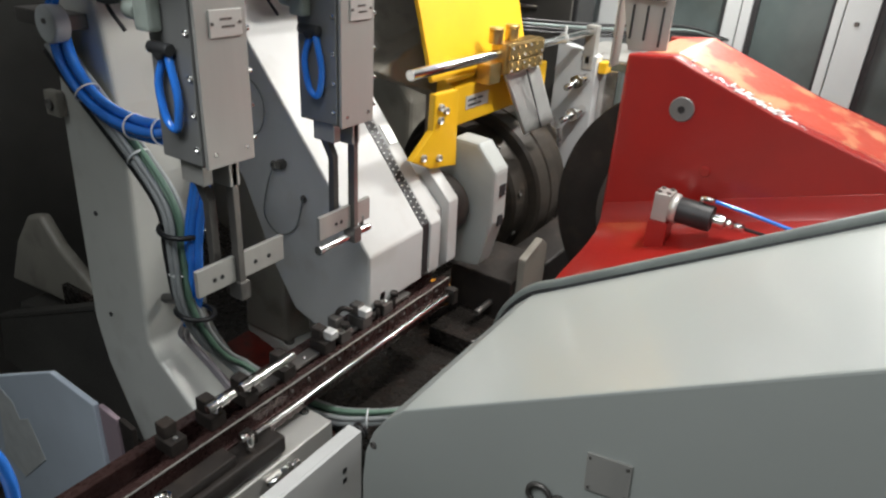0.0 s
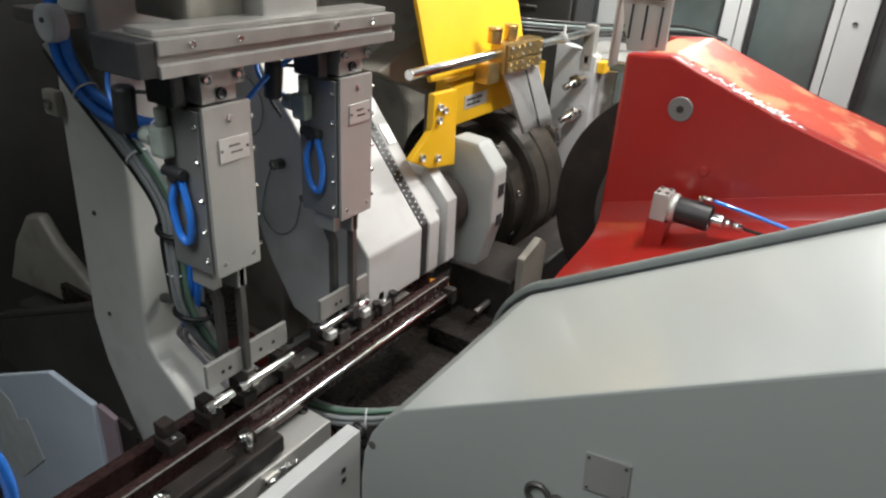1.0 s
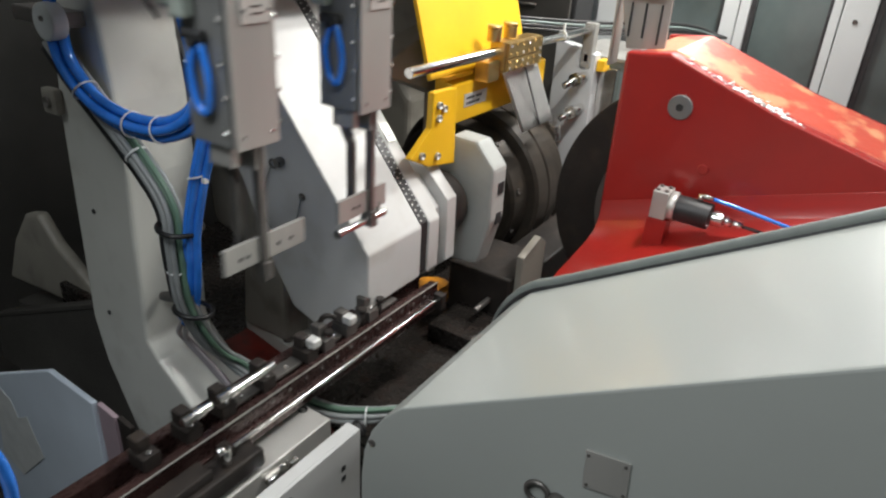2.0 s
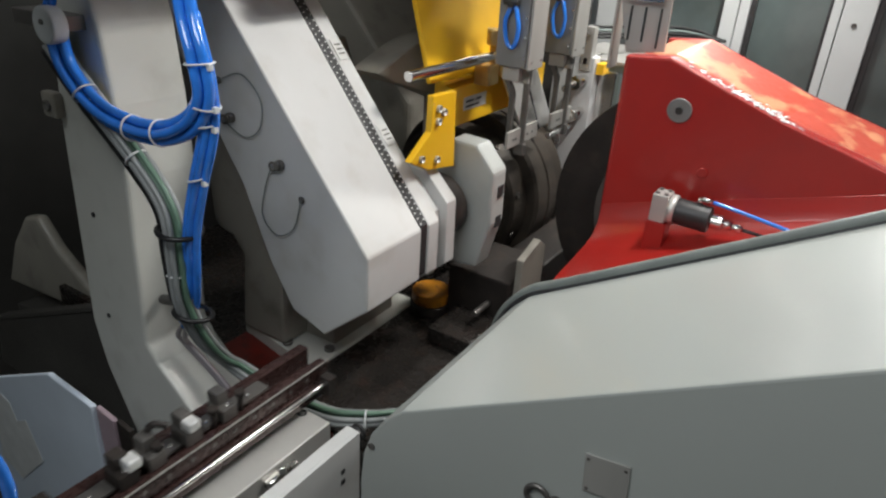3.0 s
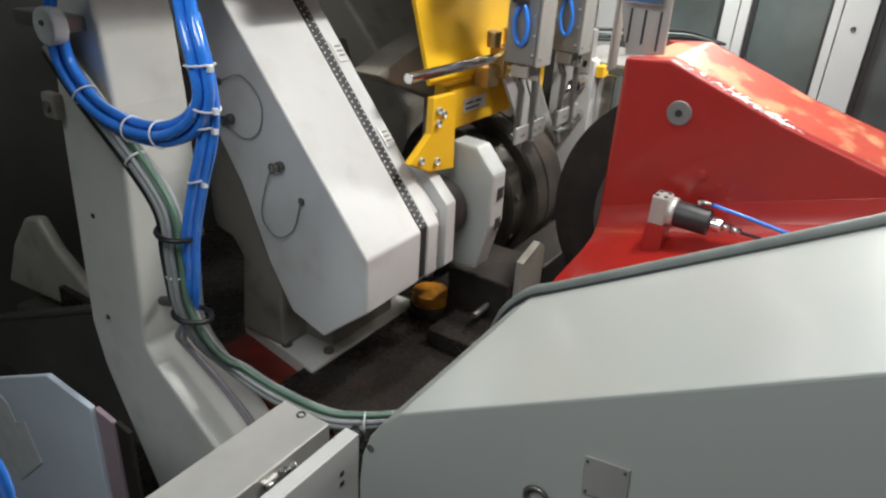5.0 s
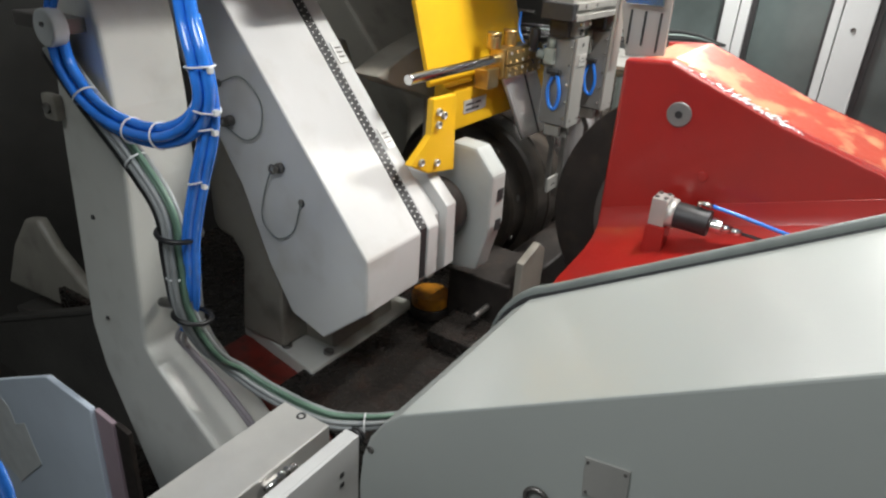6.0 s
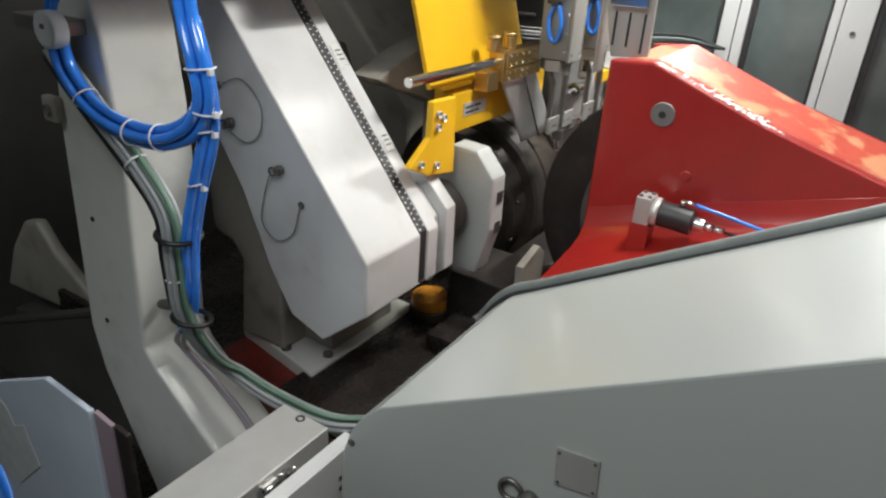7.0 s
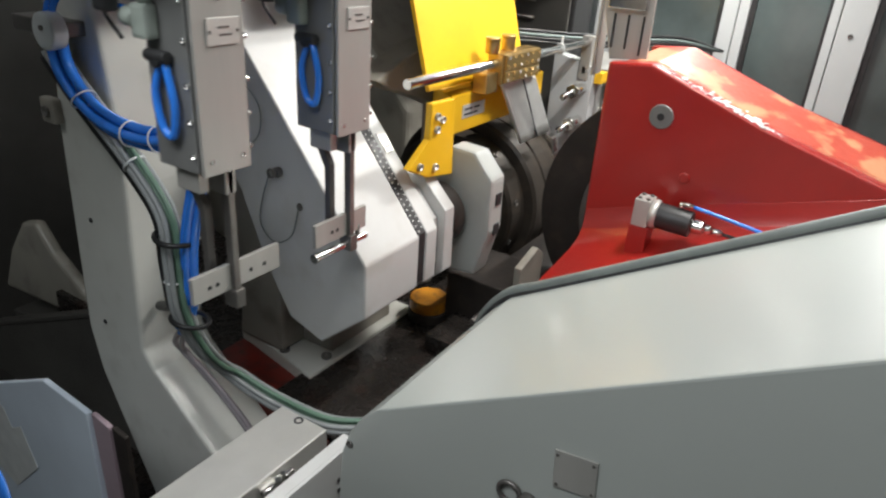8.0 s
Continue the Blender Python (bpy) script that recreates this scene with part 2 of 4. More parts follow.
# ---------------------------------------------------------------- setting
def setting():
    solid("floor", box(-3, 6, -3, 4, -0.1, 0, 0), FLOOR, "grey concrete workshop floor", "floor", "structure")
    solid("ceiling", box(-3, 6, -3, 4, 3.2, 3.3, 0), HALL, "plain grey workshop ceiling", "ceiling", "structure")
    solid("wall_west", box(-3.1, -3, -3, 4, 0, 3.2, 0), HALL, "plain grey workshop wall", "wall", "structure")
    solid("wall_south", box(-3, 6, -3.1, -3, 0, 3.2, 0), HALL, "plain grey workshop wall", "wall", "structure")
    solid("wall_east", box(6, 6.1, -3, 4, 0, 3.2, 0), HALL, "plain grey workshop wall", "wall", "structure")
    solid("wall_north", box(-3, 6, 2.6, 2.7, 0, 3.2, 0), GLOOM, "dark green-black sheet wall of the machine enclosure", "wall", "structure")
    solid("wall_side", box(-1.2, -1.15, 1.0, 2.6, 0, 2.4, 0), WALL, "dark sheet side wall of the machine enclosure", "wall", "structure")
    # machine bed
    solid("machine_base", box(0.1, 2.9, -0.85, 1.98, 0.0, 0.299, 0.01), BED, "dark oil-soaked machine base on the workshop floor", "machine base", "structure")
    for bm in (box(0.1, 0.735, 0.62, 0.825, 0.30, 0.655, 0.004), box(0.93, 2.9, 0.62, 0.967, 0.30, 0.655, 0.004), box(0.93, 2.9, 0.968, 1.98, 0.30, 0.655, 0.004)):
        solid("machine_bed", bm, BED, "dark oil-soaked cast machine bed", "bed", "structure")
    solid("bed_pad", box(0.931, 2.9, 0.66, 1.05, 0.6555, 0.69, 0.006), BED, "dark oil-soaked raised pad on the machine bed", "bed", "structure")
    solid("bed_panel", box(0.935, 1.10, 0.99, 1.32, 0.6555, 0.662, 0.002), RUST, "dark red-painted panel on the machine bed", "bed", "structure")
    solid("bed_panel", box(0.9235, 0.9285, 0.84, 1.30, 0.40, 0.662, 0.001), RUST, "dark red-painted side of the machine bed", "bed", "structure")
    # window wall behind
    w = thing("window_1", "enclosure windows in white profiles with dark dusty glass", "window", kind="structure")
    for y0, y1 in ((-0.92, -0.82), (0.206, 0.240), (0.088, 0.202), (0.586, 0.646), (0.541, 0.582), (-0.30, -0.22)):
        p = part("post", box(3.18, 3.26, y0, y1, 0.0, 2.6, 0.005), POST, w, "white aluminium post")
    part("screw", cap_screw((3.18, 0.150, 1.475), (-1, 0, 0), 0.010, 0.004), MIDSTEEL, w)
    for y0, y1 in ((-0.82, -0.30), (-0.22, 0.088), (0.240, 0.541), (0.646, 1.0)):
        part("frame", box(3.19, 3.25, y0 + 0.001, y1 - 0.001, 0.55, 0.62, 0.004), POST, w)
        part("rubber_strip", join(box(3.19, 3.225, y0 + 0.001, y0 + 0.012, 0.62, 2.5, 0), box(3.19, 3.225, y1 - 0.022, y1 - 0.001, 0.62, 2.5, 0)), BLACK, w)
        part("pane", box(3.215, 3.222, y0 + 0.012, y1 - 0.022, 0.62, 2.5, 0), GLASS, w)
        part("lower_panel", box(3.20, 3.24, y0 + 0.001, y1 - 0.001, 0.0, 0.55, 0), POST, w)
    solid("wall_far", box(4.6, 4.65, -2, 3, 0, 3, 0), HALL, "grey workshop partition behind the windows", "wall", "structure")


def lamps():
    for x, y, z in LAMPS:
        a = thing("machine_lamp", "short white tube lamp above the machine", "lamp", "lamps above the machine")
        part("housing", box(x - 0.26, x + 0.26, y - 0.06, y + 0.05, z + 0.16, z + 0.21, 0.006), POST, a)
        for k in (-0.15, 0.15):
            part("bracket", box(x + k - 0.015, x + k + 0.015, y - 0.02, y + 0.01, z + 0.21, 3.2, 0.002), MIDSTEEL, a)
    for x0, x1, y0, y1 in ((-1.4, 0.4, 0.15, 1.05), (1.4, 2.1, -0.90, -0.50)):
        b = thing("hall_lamp", "long white ceiling lamp in the workshop", "lamp", "ceiling lamps")
        part("housing", box(x0, x1, y0, y1, 3.12, 3.19, 0.006), POST, b)


# ---------------------------------------------------------------- work head
SLOPE = [(0.81, 0.96), (0.81, 1.092), (1.151, 1.511), (1.36, 1.768), (1.50, 1.768), (1.36, 1.43), (1.187, 1.174), (1.108, 0.992), (1.04, 0.882), (0.94, 0.849)]


def inset(profile, d):
    cy = sum(p[0] for p in profile) / len(profile)
    cz = sum(p[1] for p in profile) / len(profile)
    return [(y + d * (1 if y < cy else -1) * 0.7, z + d * (1 if z < cz else -1) * 0.7) for y, z in profile]


def tethered_cap(parent, p, q, sag):
    """A dark cap on a face with a thin wire to its eyelet."""
    x = 1.012
    c = part("port_cap", join(rod((x, *p), (x - 0.012, *p), 0.012, 18, bevel=0.002), rod((x - 0.012, *p), (x - 0.018, *p), 0.008, 14)), MIDSTEEL, parent, "grey steel port cap")
    part("collar", ring((x - 0.010, p[0] + 0.018, p[1] - 0.006), (1, 0, 0), 0.009, 0.003, 16), MIDSTEEL, c)
    part("wire", tube([(x - 0.010, p[0] + 0.022, p[1] - 0.008)] + [(x - 0.006, *s) for s in sag] + [(x - 0.006, *q)], 0.0016, 6), SEAL, c)
    part("eyelet", join(ring((x - 0.004, *q), (1, 0, 0), 0.007, 0.002, 14), rod((x, *q), (x - 0.006, *q), 0.004, 10)), MIDSTEEL, c)


def work_head():
    w = thing("headstock", "white-painted cast headstock with a sloping front", "machine head")
    part("front_body", prism(SLOPE, 1.012, 1.215, r=0.006, seg=3), WHITE, w)
    belt = part("belt", prism(inset(SLOPE, 0.006), 1.2152, 1.2448, r=0.002), BLACK, w, "black studded strip running down the slope")
    part("rear_body", prism(SLOPE, 1.245, 1.292, r=0.005, seg=3), WHITE, w)
    # studs on the strip, in two rows
    d = Vector((0, 1.151 - 0.81, 1.511 - 1.092)).normalized()
    nrm = Vector((0, -d.z, d.y))
    studs = bmesh.new()
    for i in range(44):
        for x in (1.2215, 1.2385):
            c = Vector((x, 0.812, 1.097)) + d * (0.008 + (i + (x > 1.23) * 0.5) * 0.0145) + nrm * -0.004
            b = bmesh.ops.create_icosphere(studs, subdivisions=1, radius=0.0027)
            bmesh.ops.translate(studs, vec=c + nrm * 0.002, verts=b["verts"])
    tagged(part("stud_rows", finish(studs, True), STUD, belt, "small bright studs in two rows"), kind="stuff")
    end = [(0.812, 0.955), (0.816, 1.122), (0.884, 1.192), (0.955, 1.196), (1.02, 1.15), (1.02, 0.90), (0.872, 0.90)]
    part("nose_ring", prism(end, 1.332, 1.375, r=0.004, seg=2), WHITE, w)
    part("neck", prism(inset(end, 0.030), 1.2925, 1.3318, r=0.003), WHITE, w)
    part("spindle_nose", join(rod((1.375, 0.90, 1.07), (1.43, 0.90, 1.07), 0.088, 40, bevel=0.004), rod((1.43, 0.90, 1.07), (1.448, 0.90, 1.07), 0.074, 40, bevel=0.003)), DARK, w, "dark steel spindle nose")
    for z0 in (1.28, 1.46):
        y = 0.81 + (z0 - 1.092) * (0.341 / 0.419)
        c = Vector((1.268, y, z0)) + nrm * 0.001
        bm = box(-0.016, 0.016, -0.028, 0.028, 0, 0.003, 0.001)
        m = Matrix.Translation(c) @ Matrix((Vector((1, 0, 0)), d, nrm)).transposed().to_4x4()
        bmesh.ops.transform(bm, matrix=m, verts=bm.verts)
        lab = part("label_plate", bm, LABEL, w, "small silver label plate")
        for k in (-0.012, 0.0, 0.012):
            bm = box(-0.010, 0.010, k - 0.002, k + 0.002, 0.0031, 0.0036, 0)
            bmesh.ops.transform(bm, matrix=m, verts=bm.verts)
            part("print_line", bm, MIDSTEEL, lab)
    tethered_cap(w, (1.055, 1.248), (0.994, 1.181), [(1.105, 1.18), (1.118, 1.11), (1.075, 1.073), (1.020, 1.105)])
    tethered_cap(w, (1.204, 1.326), (1.235, 1.405), [(1.160, 1.290), (1.110, 1.320), (1.103, 1.385), (1.16, 1.43)])
    # pedestal under the head
    p = thing("pedestal", "grey cast pedestal with bolted flange under the headstock", "pedestal")
    part("back_block", prism([(1.302, 0.701), (1.280, 0.93), (1.315, 0.975), (1.37, 0.985), (1.385, 1.01), (1.41, 1.45), (1.28, 1.45), (1.17, 1.14), (1.14, 0.90), (1.14, 0.701)], 1.076, 1.50, r=0.012), TAUPE, p)
    part("flange", prism([(1.106, 1.331), (1.045, 1.012), (1.212, 1.010), (1.50, 1.010), (1.50, 1.30)], 0.656, 0.70, "z", r=0.006), COLUMN, p)
    part("saddle", prism([(1.285, 0.70), (1.285, 0.90), (1.12, 0.90), (1.05, 0.83), (1.04, 0.7005)], 1.16, 1.42, r=0.006), TAUPE, p)
    for x, y in ((1.183, 1.147), (1.133, 1.035), (1.088, 1.144)):
        b = part("bolt", cap_screw((x, y, 0.70), (0, 0, 1), 0.014, 0.010), MIDSTEEL, p)


# ---------------------------------------------------------------- column with hoses
def column():
    c = thing("machine_column", "grey-painted cast column with a flared foot", "machine column")
    prof = [(1.262, 0.301), (1.439, 0.697), (1.464, 0.822), (1.434, 1.35), (1.36, 1.76), (1.335, 1.76), (1.262, 1.60), (1.247, 1.54), (1.232, 1.39), (1.228, 1.234), (1.238, 1.085), (1.249, 0.832),
            (1.215, 0.79), (1.038, 0.646), (0.86, 0.495), (0.84, 0.301)]
    part("casting", prism(prof, 0.75, 0.922, r=0.016, seg=4), COLUMN, c)
    for y, z in ((1.372, 1.125), (1.385, 0.86)):
        part("plug_screw", cap_screw((0.75, y, z), (-1, 0, 0), 0.006, 0.003), BLACK, c)
    part("upper_bracket", box(0.728, 0.75, 1.405, 1.455, 1.335, 1.39, 0.008), TAUPE, c)
    part("bracket_bolt", cap_screw((0.728, 1.43, 1.362), (-1, 0, 0), 0.012, 0.006), MIDSTEEL, c)
    part("side_rail", prism([(1.47, 1.76), (1.49, 1.2), (1.52, 1.2), (1.50, 1.76)], 0.80, 0.88, r=0.004), TAUPE, c)
    d = thing("hose_clamp", "round milky plastic hose clamp disc", "clamp")
    part("disc", rod((0.705, 1.290, 1.542), (0.675, 1.290, 1.542), 0.034, 32, bevel=0.004), TIE, d)
    part("stud", cap_screw((0.675, 1.290, 1.548), (-1, 0, 0), 0.005, 0.004), MIDSTEEL, d)
    part("arm", box(0.70, 0.76, 1.28, 1.44, 1.528, 1.556, 0.003), MIDSTEEL, d)


def offset_path(points, side, dx):
    """The path through points, laid to one side (across x) by side and along x by dx."""
    path = curve_points(points, 5)
    out = []
    for i, p in enumerate(path):
        d = (path[min(i + 1, len(path) - 1)] - path[max(i - 1, 0)]).normalized()
        n = d.cross(Vector((1, 0, 0)))
        n = n.normalized() if n.length > 0.2 else Vector((0, -1, 0))
        out.append(p + n * side + Vector((dx, 0, 0)))
    return out


def hoses():
    arc = [(0.70, 1.300, 1.525), (0.70, 1.281, 1.462), (0.70, 1.208, 1.406), (0.70, 1.11, 1.386), (0.70, 1.013, 1.393), (0.70, 0.934, 1.428), (0.70, 0.895, 1.480), (0.70, 0.902, 1.540),
           (0.71, 0.93, 1.60), (0.72, 0.95, 1.70), (0.72, 0.96, 1.80)]
    drop = [(0.712, 0.93, 1.60), (0.712, 0.905, 1.50), (0.712, 0.910, 1.42), (0.712, 0.953, 1.31), (0.712, 0.986, 1.21), (0.715, 1.003, 1.12), (0.725, 1.03, 1.04), (0.74, 1.08, 0.96)]
    b = thing("air_hose_bundle", "bundle of glossy blue air hoses in cable ties", "hose")
    for dy, dx in ((-0.013, 0.0), (0.001, -0.011), (0.015, 0.002), (0.002, 0.013)):
        part("hose", tube(offset_path(arc, dy, dx), 0.0090, 12, 2), BLUE, b)
    for dy, dx in ((-0.011, 0.0), (0.003, -0.004), (0.014, 0.003)):
        part("hose", tube(offset_path(drop, dy, dx), 0.0076, 12, 2), BLUE, b)
    for p, ax in (((0.70, 1.235, 1.425), (0, -0.75, -0.6)), ((0.70, 1.10, 1.386), (0, -1, 0)), ((0.70, 1.018, 1.393), (0, -1, 0.2)), ((0.705, 0.899, 1.462), (0, -0.2, 1)), ((0.70, 0.898, 1.53), (0, 0.1, 1)), ((0.712, 0.908, 1.425), (0, 0.2, 1)), ((0.712, 0.948, 1.322), (0, 0.3, 1))):
        small = p[0] > 0.71
        t = part("cable_tie", ring(p, ax, 0.0175 if small else 0.0235, 0.0017, 20), TIE, b, "white cable tie")
        part("tie_head", box(p[0] - 0.005, p[0] + 0.004, p[1] - 0.022 - (0 if small else 0.006), p[1] - 0.013 - (0 if small else 0.006), p[2] - 0.008, p[2] + 0.002, 0.001), TIE, t)
    run = [(0.715, 1.345, 1.50), (0.715, 1.272, 1.432), (0.715, 1.126, 1.32), (0.71, 1.043, 1.241), (0.705, 1.030, 1.150), (0.71, 1.030, 1.04), (0.75, 1.03, 0.93), (0.82, 1.035, 0.83),
           (0.845, 0.94, 0.785), (0.862, 0.80, 0.775), (0.905, 0.722, 0.775), (0.965, 0.675, 0.765), (1.02, 0.60, 0.74)]
    c = thing("cable_bundle", "bundle of black, grey and green cables in ties", "cable")
    for dy, dx, r, m in ((-0.022, -0.004, 0.0115, SHEATH), (-0.006, -0.012, 0.0062, CABLE), (0.006, -0.010, 0.0062, CABLE), (0.018, 0.000, 0.0058, GREEN), (0.013, 0.012, 0.0058, CABLE), (-0.006, 0.010, 0.0062, CABLE), (0.003, 0.002, 0.0058, GREEN)):
        path = run[:6] + [(0.765, 1.12, 0.97), (0.80, 1.22, 0.92)] if m is SHEATH else run
        part("cable", tube(offset_path(path, dy, dx), r, 8, 2), m, c)
    for k in (0.0, 0.022):
        part("cable", tube([(0.735, 1.05, 1.0), (0.775, 1.135 + k, 0.89), (0.805, 1.165 + k, 0.838), (0.815, 1.094 + k, 0.783), (0.82, 1.016 + k, 0.722), (0.82, 0.96 + k, 0.672), (0.82, 0.90 + k, 0.60)], 0.0062, 8, 6), MAUVE, c, "mauve-grey cable")
    for p, ax, r, m in (((0.715, 1.126, 1.32), (0, -0.75, -0.6), 0.021, TIE), ((0.71, 1.036, 1.108), (0, 0, 1), 0.021, TIE), ((0.90, 0.722, 0.778), (0.5, -0.8, 0), 0.020, TIE), ((0.712, 1.018, 1.205), (0, -0.1, 1), 0.040, SHEATH), ((0.725, 1.025, 1.015), (0.2, -0.1, 1), 0.037, SHEATH)):
        t = part("cable_tie", ring(p, ax, r, 0.0052 if m is SHEATH else 0.0024, 22), m, c)
        part("tie_head", box(p[0] - 0.012, p[0] - 0.003, p[1] + r - 0.004, p[1] + r + 0.010, p[2] - 0.004, p[2] + 0.005, 0.001), m, t)
    u = thing("upper_hose", "pair of blue hoses above the clamp disc", "hose")
    for dy in (0.0, 0.018):
        part("hose", tube([(0.70, 1.30 + dy, 1.56), (0.70, 1.27 + dy, 1.60), (0.72, 1.20 + dy, 1.66), (0.74, 1.18, 1.80)], 0.0065, 8), BLUE, u)
    g = thing("ground_cable", "thin yellow-green earth cable behind the hoses", "cable")
    part("cable", tube([(0.73, 1.36, 1.52), (0.73, 1.345, 1.46), (0.73, 1.31, 1.42), (0.73, 1.23, 1.36)], 0.006, 8), YELLOW, g)


# ---------------------------------------------------------------- front block
def front_block():
    b = thing("guide_block", "pale machined guide block beside the shuttle", "machine block")
    part("block", prism([(0.712, 0.656), (0.712, 0.86), (0.832, 0.86), (0.832, 0.656)], -0.6, 0.778, r=0.003), ALU, b)
    for x in (0.10, 0.44, 0.765):
        s = part("bolt", cap_screw((x, 0.774 if x > 0.6 else 0.775, 0.858), (0, 0, 1), 0.010, 0.004), BLACK, b)
    s = part("catch", join(box(0.600, 0.635, 0.700, 0.7118, 0.835, 0.848, 0.002), rod((0.60, 0.7, 0.842), (0.655, 0.7, 0.842), 0.006, 12), rod((0.648, 0.7, 0.836), (0.648, 0.7, 0.856), 0.005, 10), rod((0.640, 0.698, 0.850), (0.628, 0.690, 0.862), 0.0075, 12, bevel=0.002), rod((0.655, 0.7, 0.842), (0.672, 0.7, 0.846), 0.008, 12, bevel=0.002)), CHROME, b, "small bright steel catch")
    p = thing("duct_side_plate", "white sheet plate with folded top edge", "panel")
    part("sheet", join(box(-0.6, 0.79, 0.648, 0.655, 0.45, 0.86, 0.001), box(-0.6, 0.79, 0.6552, 0.680, 0.853, 0.86, 0.001)), WHITE, p)
    for z in (0.80, 0.775):
        part("slot", box(0.735, 0.745, 0.6465, 0.6478, z - 0.006, z + 0.004, 0), BLACK, p)
    part("screw", cap_screw((0.60, 0.648, 0.835), (0, -1, 0), 0.005, 0.003), BLACK, p)
    h = thing("corrugated_conduit", "short dark corrugated conduit at the block's end", "conduit")
    for i in range(7):
        part("rib", ring((0.790 + i * 0.009, 0.695, 0.80), (1, 0, 0), 0.015, 0.0035, 18), BLACK, h)
    k = thing("sheet_door", "pale blue sheet-metal door with a mauve edge", "door")
    part("panel", prism([(1.62, 0.20), (1.62, 0.70), (1.463, 0.779), (1.232, 0.891), (1.085, 0.880), (1.090, 0.20)], 0.52, 0.532, r=0.003), PALE, k)
    part("tape", prism([(1.56, 0.50), (1.50, 0.74), (1.44, 0.72), (1.425, 0.675), (1.38, 0.70), (1.345, 0.60), (1.48, 0.47)], 0.5175, 0.519, r=0.0003), TIE, k, "strip of milky adhesive tape")
    part("edge_strip", prism([(1.0845, 0.20), (1.0845, 0.876), (1.03, 0.868), (1.035, 0.20)], 0.528, 0.538, r=0.002), PURPLE, k)
    part("edge_strip", prism([(1.0295, 0.20), (1.0295, 0.866), (0.99, 0.86), (0.995, 0.20)], 0.533, 0.543, r=0.002), DARK, k)


# ---------------------------------------------------------------- yellow guard, nozzles, chuck
def yellow_guard():
    g = thing("yellow_guard", "yellow-painted sheet guard on a bolted bracket", "guard")
    part("panel", prism([(0.935, 1.385), (1.010, 1.648), (1.022, 1.646), (0.947, 1.383)], 1.412, 1.93, r=0.002), YELLOW, g)
    part("arm", prism([(0.925, 1.255), (0.925, 1.36), (0.985, 1.375), (0.985, 1.255)], 1.505, 2.06, r=0.004), YELLOW, g)
    part("bracket", prism([(1.2575, 1.3997), (1.354, 1.3969), (1.3637, 1.2093), (1.2527, 1.2275), (1.175, 1.2639), (1.2546, 1.3184)], 0.823, 0.840, "y", r=0.003), YELLOW, g)
    for x, z in ((1.2786, 1.368), (1.2786, 1.338), (1.2996, 1.357), (1.280, 1.248), (1.216, 1.263)):
        part("bolt", cap_screw((x, 0.823, z), (0, -1, 0), 0.0088, 0.008), STEEL, g)
    lab = part("label_plate", box(1.56, 1.68, 0.9225, 0.9248, 1.292, 1.328, 0.0006), LABEL, g, "small silver label with dark print")
    for i, w in enumerate((0.04, 0.03, 0.045, 0.02)):
        x = 1.57 + 0.05 * (i % 2)
        part("print_bar", box(x, x + w, 0.9215, 0.9223, 1.313 - 0.014 * (i // 2), 1.319 - 0.014 * (i // 2), 0), INK, lab)
    part("lip", box(1.46, 1.60, 0.925, 0.950, 1.376, 1.386, 0.002), YELLOW, g)


def coolant():
    r = thing("support_rod", "bright steel rod on a clamp above the chuck", "rod")
    part("bar", rod((1.258, 0.895, 1.431), (2.36, 0.895, 1.431), 0.013, 24, bevel=0.002), CHROME, r)
    part("clamp", join(box(2.33, 2.37, 0.875, 0.915, 1.30, 1.452, 0.004), box(2.33, 2.46, 0.885, 0.905, 1.32, 1.35, 0.003)), STEEL, r)
    part("cable_tie", join(ring((2.10, 0.895, 1.431), (1, 0, 0), 0.015, 0.003, 16), box(2.095, 2.105, 0.888, 0.894, 1.446, 1.47, 0.001)), TIE, r, "white cable tie")
    m = thing("coolant_manifold", "brass coolant manifold with two rows of flat nozzle tubes", "manifold")
    part("block", box(1.665, 1.885, 0.868, 0.916, 1.378, 1.460, 0.004), BRASS, m)
    part("upper_plate", box(1.672, 1.880, 0.860, 0.8675, 1.418, 1.457, 0.002), BRASS, m)
    part("lower_plate", box(1.672, 1.880, 0.860, 0.8675, 1.382, 1.414, 0.002), BRASS, m)
    part("side_block", box(1.605, 1.664, 0.880, 0.925, 1.358, 1.412, 0.004), BRASS, m)
    for i in range(6):
        for z in (1.449, 1.426, 1.405, 1.389):
            part("screw", cap_screw((1.685 + i * 0.036, 0.860, z), (0, -1, 0), 0.0042, 0.003), BRASS if (i + round(z * 1000)) % 3 else STEEL, m)
    for x in (1.655, 1.745):
        part("hose_fitting", join(rod((x, 0.90, 1.4605), (x, 0.90, 1.492), 0.019, 20, bevel=0.002), rod((x, 0.90, 1.492), (x, 0.90, 1.502), 0.022, 6)), BRASS, m, "hexagonal brass hose fitting")
    for i in range(15):
        x = 1.685 + i * 0.0138
        part("nozzle_tube", tube([(x + 0.012, 0.885, 1.380), (x + 0.063, 0.881, 1.31), (x + 0.16, 0.875, 1.178)], 0.0066, 8, 4), STUD, m)
    part("nozzle_divider", prism([(1.792, 1.378), (1.796, 1.378), (1.847, 1.308), (1.944, 1.176), (1.940, 1.176), (1.843, 1.308)], 0.864, 0.868, "y", r=0), BLACK, m)


def regular(n, r, cy, cz, turn=0.0):
    return [(cy + r * math.cos(2 * math.pi * (i + turn) / n), cz + r * math.sin(2 * math.pi * (i + turn) / n)) for i in range(n)]


